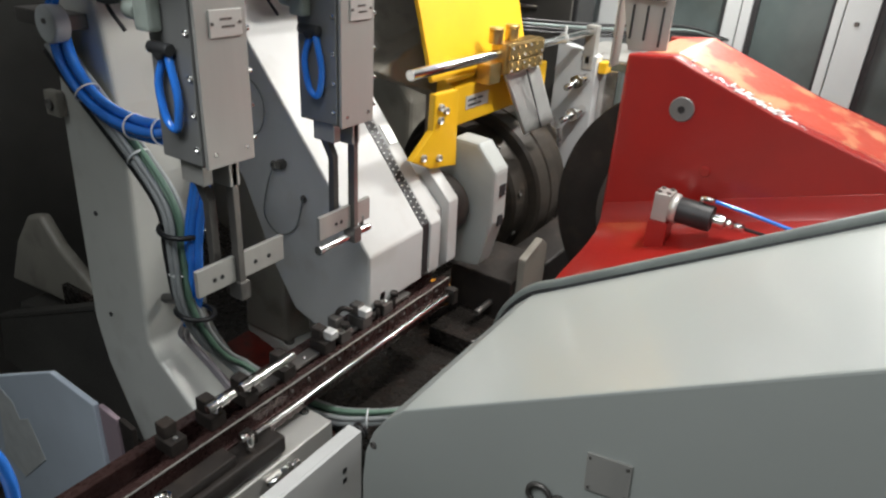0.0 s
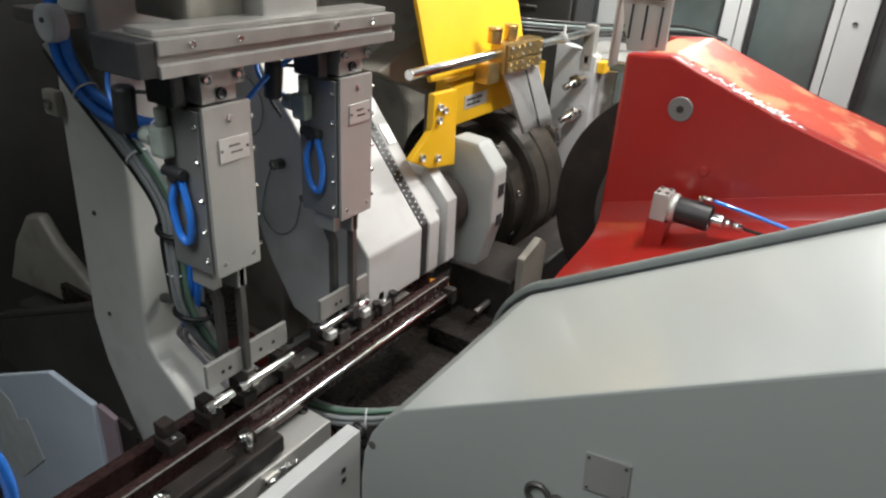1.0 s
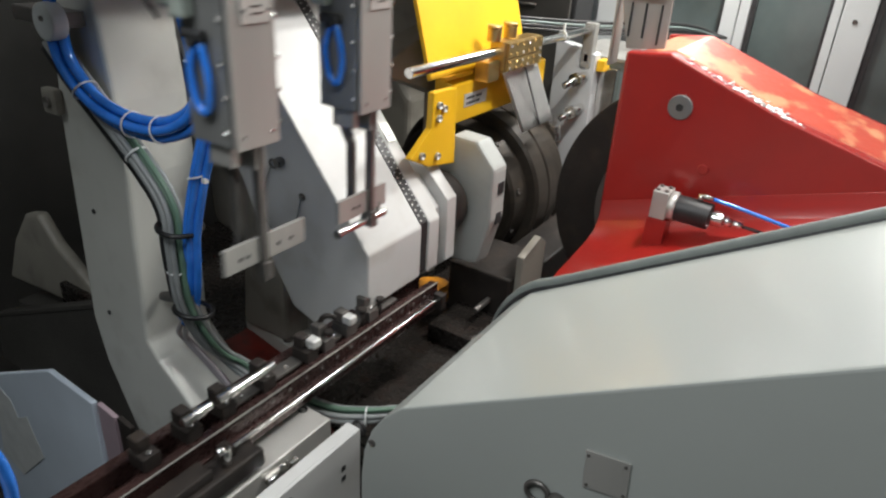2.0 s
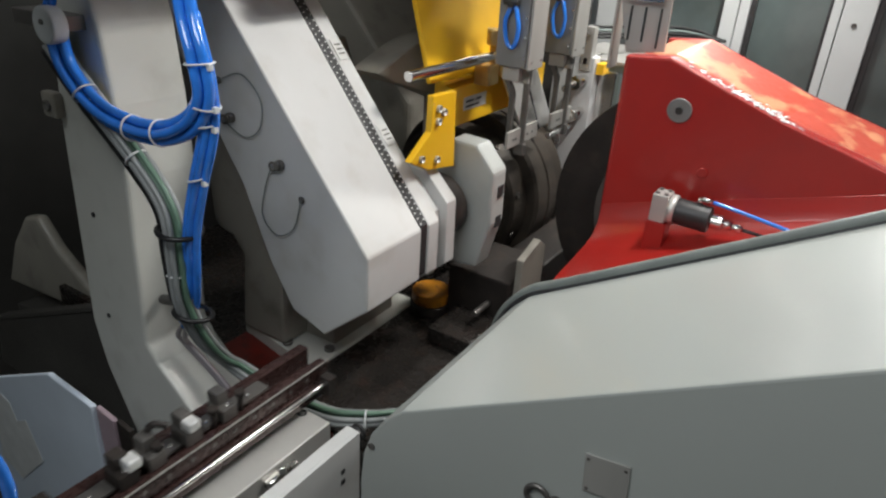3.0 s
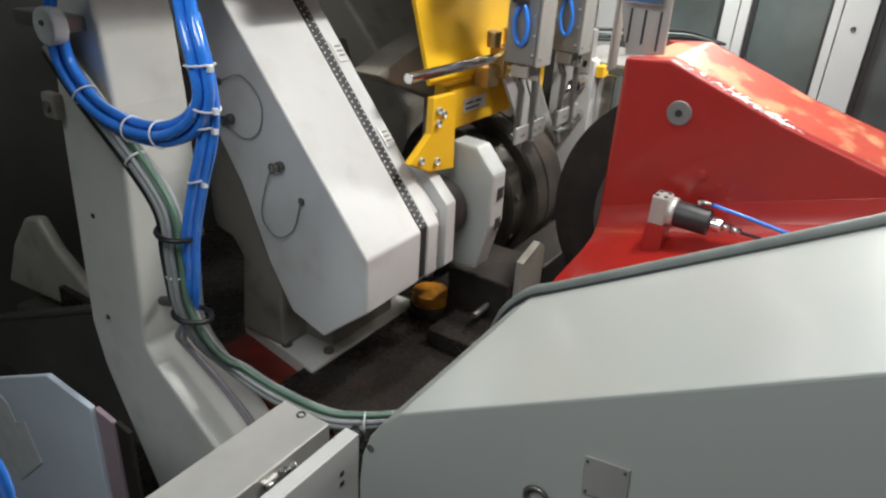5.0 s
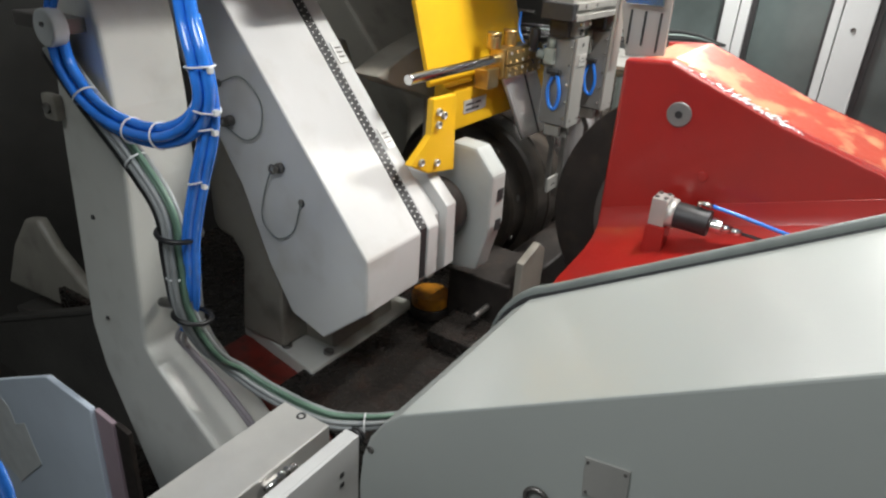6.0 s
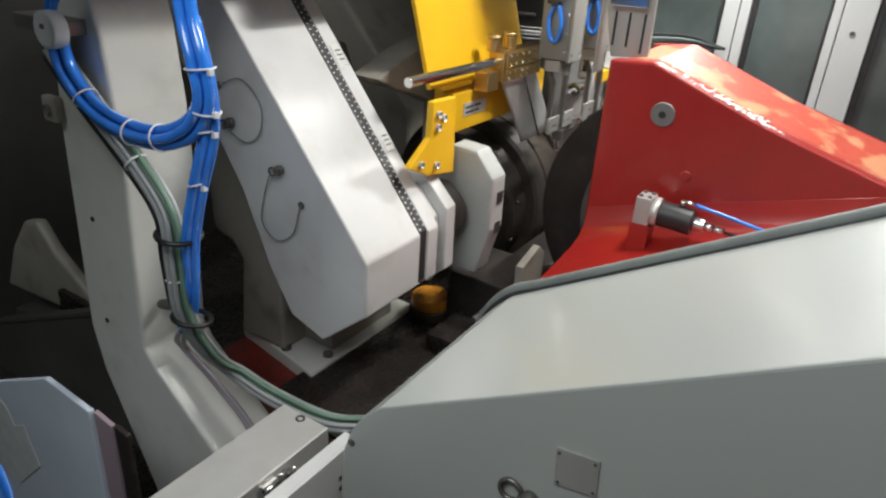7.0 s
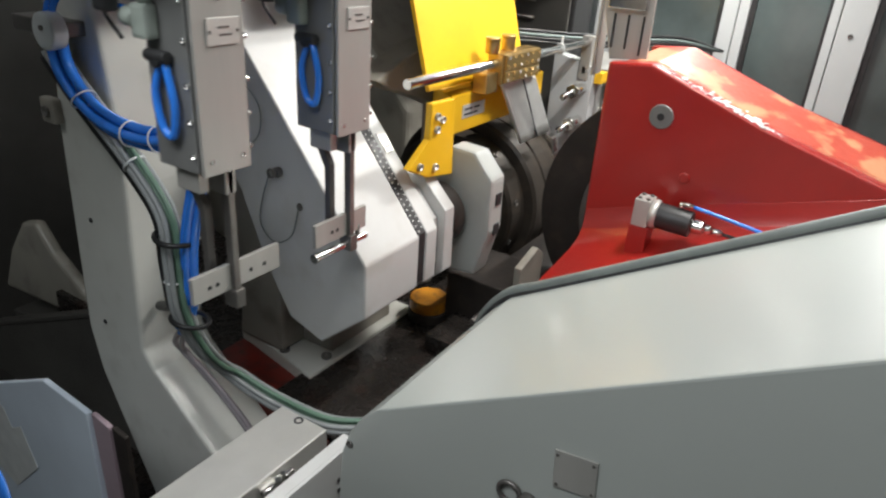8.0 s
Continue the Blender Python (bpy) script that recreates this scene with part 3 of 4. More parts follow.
def chuck():
    c = thing("chuck", "grey octagonal face plate on the headstock spindle", "chuck")
    k = thing("driver_drum", "large black stepped steel drum standing in the oily bed", "drum")
    cy, cz = 0.905, 1.07
    octo = [(0.885, 1.250), (0.81, 1.246), (0.755, 1.182), (0.752, 1.04), (0.785, 0.905), (0.88, 0.895), (0.97, 0.95), (0.97, 1.12)]
    f = part("face_plate", prism(octo, 1.449, 1.520, r=0.010), GREY, c, "grey octagonal plate with chamfered corners")
    for z in (1.125, 1.04):
        part("window", box(1.476, 1.504, 0.750, 0.7535, z - 0.016, z + 0.016, 0.001), BLACK, f)
    part("front_disc", lathe((1.49, cy, cz), [(0, 0.15), (0, 0.185), (0.006, 0.195), (0.066, 0.200), (0.07, 0.196), (0.07, 0.15)]), BROWN, k)
    part("main_disc", lathe((1.562, cy, cz), [(0, 0.19), (0, 0.222), (0.006, 0.231), (0.055, 0.235), (0.058, 0.230), (0.064, 0.230), (0.067, 0.235), (0.115, 0.233), (0.132, 0.222), (0.138, 0.19)]), BROWN, k)
    part("rear_disc", lathe((1.702, cy, cz), [(0, 0.18), (0, 0.212), (0.005, 0.217), (0.05, 0.217), (0.058, 0.207), (0.058, 0.18)]), BROWN, k)
    for a in (0.62, 0.74, 0.83):
        y0, z0 = cy - 0.222 * math.cos(a * 1.2), cz + 0.222 * math.sin(a * 1.2)
        part("wedge", prism([(y0 - 0.012, z0 - 0.03), (y0 + 0.012, z0 - 0.02), (y0 + 0.016, z0 + 0.022), (y0 - 0.004, z0 + 0.014)], 1.762, 1.80, r=0.003), CHROME, k, "bright wedge piece")
    for a in (2.2, 2.9, 3.5):
        part("rim_screw", cap_screw((1.515, cy + 0.1965 * math.cos(a), cz + 0.1965 * math.sin(a)), (0, math.cos(a), math.sin(a)), 0.008, 0.004), MIDSTEEL, k)
    # tail side
    s = thing("steady_block", "dark steel steady block below the chuck", "machine block")
    part("body", box(1.50, 1.72, 0.70, 0.90, 0.691, 0.86, 0.008), DARK, s)
    part("rear_block", box(1.721, 2.3, 0.72, 0.862, 0.691, 0.80, 0.008), DARK, s)
    part("plate", prism([(1.52, 0.70), (1.52, 0.93), (1.62, 0.96), (1.66, 0.93), (1.66, 0.70)], 0.676, 0.698, "y", r=0.004), TAUPE, s)
    part("pin", rod((1.42, 0.76, 0.78), (1.50, 0.76, 0.78), 0.009, 16, bevel=0.002), MIDSTEEL, s)
    part("foot", box(1.34, 1.50, 0.72, 0.86, 0.691, 0.74, 0.005), BED, s)
    y = thing("yellow_drum", "low round yellow drum on the dark bed, shade painted into its colour", "drum")
    part("drum", rod((1.50, 0.955, 0.721), (1.50, 0.955, 0.757), 0.058, 36, bevel=0.004), OCHRE, y)
    part("base", rod((1.50, 0.955, 0.6905), (1.50, 0.955, 0.7205), 0.062, 36, bevel=0.003), DARK, y)


def background():
    t = thing("rear_casting", "taupe-painted cast body behind the guards", "casting")
    part("slope", prism([(1.70, 0.956), (1.70, 1.75), (1.52, 1.75), (1.10, 1.28), (1.10, 0.956)], 1.56, 1.94, r=0.02, seg=3), TAUPE, t)
    part("port", rod((1.75, 1.26, 1.62), (1.75, 1.20, 1.68), 0.10, 28, bevel=0.01), DARK, t)
    f = thing("deflector", "taupe folded sheet deflector behind the support rod", "deflector")
    part("sheet", prism([(1.408, 1.385), (1.564, 1.439), (1.789, 1.488), (1.822, 1.228), (1.636, 1.302), (1.488, 1.349)], 1.10, 1.19, "y", r=0.006), TAUPE, f)
    part("stay", box(1.716, 1.756, 1.11, 1.16, 0.656, 1.323, 0.004), TAUPE, f)
    e = thing("valve_cabinet", "grey-green valve cabinet with steel fittings and cables", "cabinet")
    part("body", box(2.55, 2.95, 0.80, 1.06, 0.656, 1.30, 0.006), TEAL, e)
    part("top_plate", box(2.53, 2.97, 0.79, 1.07, 1.302, 1.315, 0.002), STEEL, e)
    part("front_plate", prism([(0.89, 0.75), (0.90, 1.33), (1.06, 1.37), (1.06, 0.75)], 2.44, 2.5, r=0.004), POST, e, "light grey sheet plate")
    part("slide", box(2.50, 2.545, 0.83, 0.90, 0.75, 1.28, 0.004), CHROME, e)
    part("yellow_tag", box(2.46, 2.52, 0.87, 0.898, 1.27, 1.31, 0.002), YELLOW, e)
    for z in (1.13, 1.25):
        part("fitting", join(rod((2.44, 0.93, z), (2.36, 0.93, z), 0.018, 16, bevel=0.002), rod((2.36, 0.93, z), (2.34, 0.93, z), 0.026, 6), rod((2.34, 0.93, z), (2.30, 0.95, z - 0.02), 0.012, 12)), CHROME, e)
    for k in range(4):
        part("cable", tube([(2.2, 1.15, 1.42 + 0.012 * k), (2.6, 0.95, 1.385 + 0.013 * k), (3.0, 0.75, 1.37 + 0.013 * k), (3.15, 0.6, 1.36)], 0.006, 8, 5), BLACK if k != 2 else TEAL, e)
    p = thing("white_post", "white sheet-metal post before the rear wall", "post")
    part("body", box(3.02, 3.10, 1.05, 1.14, 0.0, 2.4, 0.006), POST, p)
    b = thing("dark_cabinet", "tall black cabinet behind the valve cabinet", "cabinet")
    part("body", box(2.8, 3.0, 1.15, 1.9, 0.0, 2.2, 0.008), BLACK, b)
    part("door", box(2.785, 2.799, 1.17, 1.88, 0.1, 2.15, 0.004), GLOOM, b)
    for i in range(4):
        part("rung", rod((2.77, 1.32, 1.30 + i * 0.07), (2.77, 1.86, 1.30 + i * 0.07), 0.008, 10), MIDSTEEL, b)


def left_side():
    d = thing("slanted_chute", "grey slanted sheet chute behind the column", "chute")
    part("sheet", prism([(2.151, 0.835), (2.071, 0.858), (1.997, 0.774), (1.804, 0.653), (1.82, 0.592), (1.932, 0.57), (2.363, 0.534), (2.261, 0.712)], 0.95, 0.99, r=0.02, seg=4), TAUPE, d)
    part("stand", prism([(1.80, 0.0), (1.80, 0.54), (2.36, 0.44), (2.36, 0.0)], 0.955, 1.05, r=0.01), GLOOM, d)
    e = thing("dark_trough", "dark green-black sheet trough behind the column", "trough")
    part("front", prism([(2.35, 0.25), (2.30, 0.44), (1.66, 0.715), (1.50, 0.70), (1.50, 0.25)], 0.86, 0.868, r=0.003), GLOOM, e)
    part("lip", prism([(2.30, 0.441), (2.30, 0.455), (1.66, 0.730), (1.50, 0.715), (1.50, 0.701), (1.66, 0.716)], 0.855, 0.90, r=0.002), GLOOM, e)
    part("leg", box(0.869, 0.90, 1.60, 1.64, 0.0, 0.6, 0.003), GLOOM, e)
    h = thing("loose_blue_hose", "blue hose hanging beside the pale cabinet", "hose")
    part("hose", tube([(0.0, 0.80, 1.27), (0.14, 0.75, 1.25), (0.215, 0.728, 1.20), (0.236, 0.726, 1.13), (0.23, 0.735, 1.02), (0.22, 0.74, 0.8), (0.2, 0.76, 0.4)], 0.008, 12), BLUE, h)


# ---------------------------------------------------------------- wheel head (moves)
def wheel_head():
    w = thing("grinding_wheel_head", "red wheel guard and pale grey cover of the grinding wheel head", "wheel head")
    prof = [(0.572, 0.301), (0.572, 0.86), (0.566, 0.92), (0.550, 0.970), (0.525, 1.010), (0.490, 1.0465), (-0.75, 1.774), (-0.75, 0.301)]
    part("cover", prism(prof, 0.70, 1.12, r=0.004, seg=2, shift=(-0.020, 0.034)), COVER, w, "pale grey painted sheet cover with a sloping top")
    edge = [(0.576, 0.78), (0.575, 0.86), (0.570, 0.92), (0.554, 0.972), (0.529, 1.013), (0.493, 1.050)] + [(y, 1.0506 + (0.490 - y) * 0.5825) for y in (0.44, 0.38, 0.30, 0.20, 0.10, 0.0, -0.15, -0.35, -0.55, -0.75)]
    lip = [(1.127, y - 0.020, z + 0.039) for y, z in edge]
    part("seal", tube(lip, 0.0105, 12, 5), SEAL, w, "grey rubber edge seal")
    part("seal_core", tube([(1.121, y, z - 0.010) for x, y, z in lip], 0.0075, 8, 5), BLACK, w)
    part("seal_lip", tube([(1.137, y, z + 0.0035) for x, y, z in lip], 0.0035, 8, 5), TIE, w, "pale lip of the edge seal")
    plate = part("data_plate", prism([(0.188, 1.130), (0.128, 1.138), (0.124, 1.078), (0.184, 1.068)], 0.6962, 0.6992, r=0.0005), STEEL, w, "small blank grey metal data plate")
    for y, z in ((0.183, 1.124), (0.133, 1.131), (0.129, 1.084), (0.179, 1.075)):
        part("rivet", rod((0.6962, y, z), (0.6945, y, z), 0.0022, 10), MIDSTEEL, plate)
    part("knob", join(rod((0.70, 0.215, 1.020), (0.675, 0.215, 1.020), 0.014, 20, bevel=0.003), ring((0.694, 0.245, 1.022), (1, 0, 0), 0.017, 0.004)), MIDSTEEL, w, "small grey turn knob")
    part("edge_screw", cap_screw((0.70, 0.548, 0.945), (-1, 0, 0), 0.007, 0.003), MIDSTEEL, w)
    # red guard
    wall = [(0.56, 0.301), (0.56, 1.474), (0.445, 1.484), (0.161, 1.376), (-0.061, 1.312), (-0.55, 1.17), (-0.55, 0.301)]
    g = part("wheel_guard", prism(wall, 1.73, 1.775, r=0.010, seg=3), RED, w, "glossy red cast wheel guard")
    top = [(0.545, 1.40), (0.54, 1.472), (0.444, 1.486), (0.161, 1.378), (-0.061, 1.314), (-0.55, 1.172), (-0.55, 1.10), (0.16, 1.31), (0.43, 1.41)]
    part("guard_top", prism(top, 1.7755, 1.985, r=0.012, seg=3, shift=(-0.03, 0.022)), FADED, g, "faded and worn red paint on top")
    part("back_wall", prism([(a - 0.03, b + 0.02) for a, b in wall], 1.985, 2.01, r=0.006), RED, g)
    # near-white blobs for coolant drops, the glints painted in by their colour
    drops = bmesh.new()
    for i in range(200):
        y = random.uniform(0.05, 0.42)
        if random.random() > 0.25 + 0.75 * math.exp(-((y - 0.22) / 0.09) ** 2):
            continue
        z = (1.484 - (0.445 - y) * 0.380) + 0.0005
        x = 1.737 + abs(random.gauss(0, 0.022))
        b = bmesh.ops.create_icosphere(drops, subdivisions=1, radius=random.uniform(0.0025, 0.0068))
        for v in b["verts"]:
            v.co = Vector((x + v.co.x, y + v.co.y * 1.5, z + v.co.z * 0.45))
    tagged(part("glint_drops", finish(drops, True), STUD, g, "coolant drops along the edge, their glints put into a near-white colour"), kind="stuff")
    # shoulder below the wall, rolling out towards the cover
    sh = [(1.7295, 1.07), (1.726, 1.04), (1.715, 1.012), (1.69, 0.99), (1.64, 0.975), (1.56, 0.965), (1.47, 0.956), (1.38, 0.935), (1.30, 0.90), (1.24, 0.84), (1.22, 0.5), (1.7295, 0.5)]
    bm = prism(sh, 0.555, -0.55, "y", r=0.005, shift=(0, 0.30 * 1.105))
    for f in bm.faces:
        f.smooth = abs(f.normal.y) < 0.5
    part("shoulder", bm, RED, g, "rounded red shoulder below the guard wall")
    e = part("washer", rod((1.7295, 0.399, 1.361), (1.722, 0.399, 1.361), 0.031, 32, bevel=0.003), SIDE, g, "steel washer with a socket screw")
    part("socket", rod((1.7215, 0.399, 1.361), (1.7195, 0.399, 1.361), 0.010, 6), BLACK, e)
    part("knob_cast", rod((1.73, 0.312, 1.218), (1.7235, 0.312, 1.218), 0.014, 16, bevel=0.003), RED, g)
    part("grinding_wheel", rod((1.80, 0.345, 1.04), (1.88, 0.345, 1.04), 0.378, 96, bevel=0.004), DARK, w, "large dark grinding wheel")
    part("wheel_flange", rod((1.785, 0.345, 1.04), (1.80, 0.345, 1.04), 0.25, 64, bevel=0.004), MIDSTEEL, w)
    sp = part("slotted_plate", prism([(0.485, 1.48), (0.585, 1.47), (0.618, 1.60), (0.622, 1.72), (0.49, 1.72)], 1.80, 1.812, r=0.002), STEEL, w, "brushed steel plate with upright slots")
    for y in (0.585, 0.548, 0.508):
        part("slot", box(1.7965, 1.7995, y - 0.0025, y + 0.0025, 1.50 if y > 0.51 else 1.488, 1.585, 0), BLACK, sp)
    part("plate_edge", box(1.80, 1.86, 0.6225, 0.630, 1.42, 1.72, 0.002), STEEL, sp)
    part("scale_block", box(1.775, 1.7965, 0.50, 0.60, 1.60, 1.63, 0.002), CHROME, sp)
    # acoustic sensor
    x = 1.655
    s = part("sensor", box(x - 0.028, x + 0.028, 0.358, 0.398, 1.098, 1.170, 0.003), ALU, w, "bright steel sensor block with a black barrel")
    part("barrel", rod((x, 0.3575, 1.132), (x, 0.256, 1.128), 0.033, 28, bevel=0.003), BLACK, s)
    part("hex_flange", rod((x, 0.3575, 1.132), (x, 0.339, 1.1315), 0.040, 6), ALU, s)
    part("connector", join(rod((x, 0.2555, 1.128), (x, 0.226, 1.127), 0.019, 18, bevel=0.002), rod((x, 0.226, 1.127), (x, 0.207, 1.126), 0.013, 6), rod((x, 0.207, 1.126), (x, 0.180, 1.124), 0.010, 14)), CHROME, s)
    part("cable", tube([(x, 0.180, 1.124), (x, 0.12, 1.119), (x, 0.0, 1.10)], 0.0045, 8), BLACK, s)
    part("elbow", join(rod((x, 0.288, 1.159), (x, 0.288, 1.180), 0.007, 12), rod((x, 0.288, 1.176), (x, 0.258, 1.174), 0.007, 12)), CHROME, s)
    part("air_tube", tube([(x, 0.258, 1.174), (x, 0.176, 1.164), (x, 0.05, 1.145)], 0.005, 8), BLUE, s, "blue air tube")
    for y in (0.367, 0.389):
        for dx in (-0.017, 0.017):
            part("screw", rod((x + dx, y, 1.170), (x + dx, y, 1.174), 0.0055, 12), MIDSTEEL, s)
    part("sensor_foot", box(x - 0.03, x + 0.03, 0.352, 0.402, 0.98, 1.0978, 0.004), RED, s)
    return w


# ---------------------------------------------------------------- loader (moves)
def gripper(parent, x, long_jaw, z_bot):
    b = part("gripper_body", box(x + 0.004, x + 0.080, 0.779, 0.862, z_bot, 1.495, 0.004), MIDSTEEL, parent, "brushed steel gripper body")
    part("front_plate", box(x, x + 0.087, 0.772, 0.7786, z_bot - 0.001, 1.497, 0.0015), STEEL, b, "brushed stainless front plate")
    # same steel as the front, shade of this face put into the colour
    part("side_plate", box(x - 0.003, x + 0.0035, 0.781, 0.868, z_bot + 0.004, 1.49, 0.0015), SIDE, b, "steel side plate, its shade painted in as a darker tone")
    part("name_plate", box(x + 0.022, x + 0.078, 0.7695, 0.7718, 1.412, 1.448, 0.0008), ALU, b, "small blank steel plate")
    for dx in (0.026, 0.074):
        part("plate_screw", rod((x + dx, 0.7695, 1.430), (x + dx, 0.7682, 1.430), 0.0025, 10), MIDSTEEL, b)
    for k, (u, v) in enumerate(((0.040, 0.060), (0.042, 0.064))):
        part("print_bar", box(x + u, x + v, 0.7690, 0.7694, 1.434 - 0.010 * k, 1.437 - 0.010 * k, 0), MIDSTEEL, b)
    for z in (1.26, 1.31, 1.36, 1.42, 1.47):
        part("screw", cap_screw((x + 0.087, 0.775, z), (1, 0, 0), 0.0042, 0.005), CHROME, b)
        part("screw", cap_screw((x - 0.003, 0.786, z), (-1, 0, 0), 0.0042, 0.004), CHROME, b)
    for dx, z in ((0.045, 1.475), (0.015, 1.25), (0.072, 1.25)):
        part("screw", cap_screw((x + dx, 0.772, z), (0, -1, 0), 0.006 if z > 1.4 else 0.0035, 0.0015), CHROME, b)
    part("slide_block", join(box(x + 0.012, x + 0.074, 0.785, 0.855, 1.497, 1.522, 0.002), box(x + 0.004, x + 0.082, 0.775, 0.862, 1.522, 1.548, 0.002)), STEEL, b)
    part("clamp_screw", cap_screw((x + 0.045, 0.785, 1.510), (0, -1, 0), 0.009, 0.005), BLACK, b)
    for dx in (0.012, 0.07):
        part("bolt", cap_screw((x + dx, 0.775, 1.535), (0, -1, 0), 0.007, 0.008), CHROME, b)
    # hose loop and fittings on the side
    y = 0.825
    part("air_loop", tube([(x - 0.010, y + 0.006, 1.385), (x - 0.014, y + 0.018, 1.345), (x - 0.015, y + 0.008, 1.297), (x - 0.014, y - 0.012, 1.287), (x - 0.014, y - 0.021, 1.33), (x - 0.013, y - 0.012, 1.37), (x - 0.010, y - 0.004, 1.388)], 0.0060, 10, 6), BLUE, b, "blue air hose loop")
    part("tee_fitting", join(rod((x - 0.003, y + 0.004, 1.39), (x - 0.022, y + 0.004, 1.39), 0.010, 14, bevel=0.002), rod((x - 0.014, y - 0.016, 1.395), (x - 0.014, y + 0.026, 1.395), 0.009, 14, bevel=0.002)), BLACK, b)
    part("valve", join(box(x - 0.026, x - 0.0035, y + 0.008, y + 0.040, 1.415, 1.462, 0.006), rod((x - 0.014, y + 0.04, 1.44), (x - 0.014, y + 0.064, 1.442), 0.014, 16, bevel=0.003), rod((x - 0.014, y + 0.02, 1.462), (x - 0.014, y + 0.02, 1.488), 0.009, 12)), MILKY, b, "pale grey-green plastic valve block")
    part("plug", box(x - 0.028, x - 0.0035, y - 0.03, y + 0.03, 1.497, 1.545, 0.006), BLACK, b)
    part("sensor_plug", join(rod((x - 0.036, y + 0.066, 1.515), (x - 0.036, y + 0.074, 1.448), 0.016, 18, bevel=0.006)), BLACK, b, "black rubber plug on its cable")
    part("signal_cable", tube([(x - 0.016, y + 0.02, 1.51), (x - 0.03, y + 0.07, 1.50), (x - 0.03, y + 0.09, 1.45), (x - 0.02, y + 0.07, 1.41)], 0.003, 6, 6), BLACK, b)
    part("air_tube", tube([(x - 0.018, y + 0.06, 1.452), (x - 0.025, y + 0.10, 1.46), (x - 0.02, y + 0.13, 1.50), (x, y + 0.14, 1.55)], 0.0042, 8, 6), BLUE, b)
    # fingers
    part("finger_guide", join(box(x + 0.010, x + 0.028, 0.80, 0.85, z_bot - 0.035, z_bot, 0.002), box(x + 0.050, x + 0.070, 0.79, 0.85, z_bot - 0.045, z_bot, 0.002)), STEEL, b)
    f1 = part("straight_finger", box(x + 0.054, x + 0.066, 0.790, 0.806, 1.005, z_bot - 0.001, 0.0015), MIDSTEEL, parent, "straight steel gripper finger")
    part("bent_finger", prism([(0.842, z_bot), (0.858, z_bot), (0.858, z_bot - 0.03), (0.834, z_bot - 0.075), (0.834, 1.01), (0.820, 1.01), (0.820, z_bot - 0.070), (0.842, z_bot - 0.028)], x + 0.03, x + 0.044, r=0.0015), MIDSTEEL, parent, "cranked steel gripper finger")
    a, c = (x - 0.022, x + 0.160) if long_jaw else (x - 0.035, x + 0.112)
    j = part("jaw_plate", box(a, x + 0.053, 0.798, 0.806, 1.018, 1.064, 0.001), STEEL, parent, "drilled steel jaw plate")
    part("jaw_plate", box(x + 0.067, c, 0.798, 0.806, 1.018, 1.064, 0.001), STEEL, parent, "drilled steel jaw plate")
    part("foot_block", box(x + 0.050, x + 0.070, 0.785, 0.815, 0.985, 1.018, 0.002), MIDSTEEL, parent)
    for dx in ((0.02, 0.035, 0.105, 0.135) if long_jaw else (0.02, 0.035)):
        part("hole", rod((x + dx - 0.01, 0.7978, 1.038), (x + dx - 0.01, 0.7972, 1.038), 0.004, 10), BLACK, j)
    if not long_jaw:
        r = part("work_piece", rod((a - 0.004, 0.80, 0.998), (c, 0.80, 0.998), 0.0075, 18, bevel=0.001), CHROME, parent, "bright ground steel shaft in the jaws")
        part("collar", rod((a - 0.004, 0.80, 0.998), (a + 0.004, 0.80, 0.998), 0.010, 18, bevel=0.001), CHROME, r)
        part("pin", rod((x + 0.09, 0.802, 0.998), (x + 0.09, 0.802, 1.03), 0.005, 10), MIDSTEEL, r)


def loader():
    g = thing("loader_carriage", "overhead loader carriage with two steel grippers on a cross bar", "loader")
    part("arm", box(0.745, 0.862, 0.800, 0.945, 1.598, 1.699, 0.005), STEEL, g, "brushed sheet-clad lifting arm")
    part("guide_column", box(0.640, 0.744, 0.840, 0.960, 1.598, 1.699, 0.006), TAUPE, g, "taupe guide column beside the arm")
    part("cable_duct", box(0.863, 0.905, 0.850, 0.945, 1.598, 1.699, 0.004), MIDSTEEL, g)
    # Box above the view, added to keep lamp light off the headstock
    part("housing", box(0.40, 1.10, 0.79, 0.972, 1.70, 2.35, 0.01), WHITE, g, "unseen wide white box above the arm, added to shade the headstock")
    part("top_rail", box(0.535, 1.010, 0.775, 0.835, 1.5975, 1.606, 0.002), DULL, g)
    groove = [(0.757, 1.549), (0.757, 1.565), (0.764, 1.566), (0.764, 1.577), (0.757, 1.578), (0.757, 1.597), (0.855, 1.597), (0.855, 1.578), (0.849, 1.577), (0.849, 1.566), (0.855, 1.565), (0.855, 1.549)]
    bar = part("cross_bar", prism(groove, 0.53, 1.015, r=0.001), DULL, g, "grooved steel cross bar")
    for x in (0.58, 0.66, 0.86, 0.95):
        part("bar_screw", cap_screw((x, 0.757, 1.588), (0, -1, 0), 0.005, 0.003), CHROME, bar)
    part("end_cap", box(0.500, 0.5295, 0.760, 0.855, 1.551, 1.597, 0.003), BLACK, bar, "black end cap")
    gripper(g, 0.596, True, 1.23)
    gripper(g, 0.884, False, 1.232)
    part("umbilical", tube([(0.66, 0.855, 1.43), (0.71, 0.885, 1.42), (0.77, 0.90, 1.44), (0.83, 0.895, 1.485), (0.875, 0.86, 1.53)], 0.005, 8, 6), BLUE, g, "blue air line between the grippers")
    return g


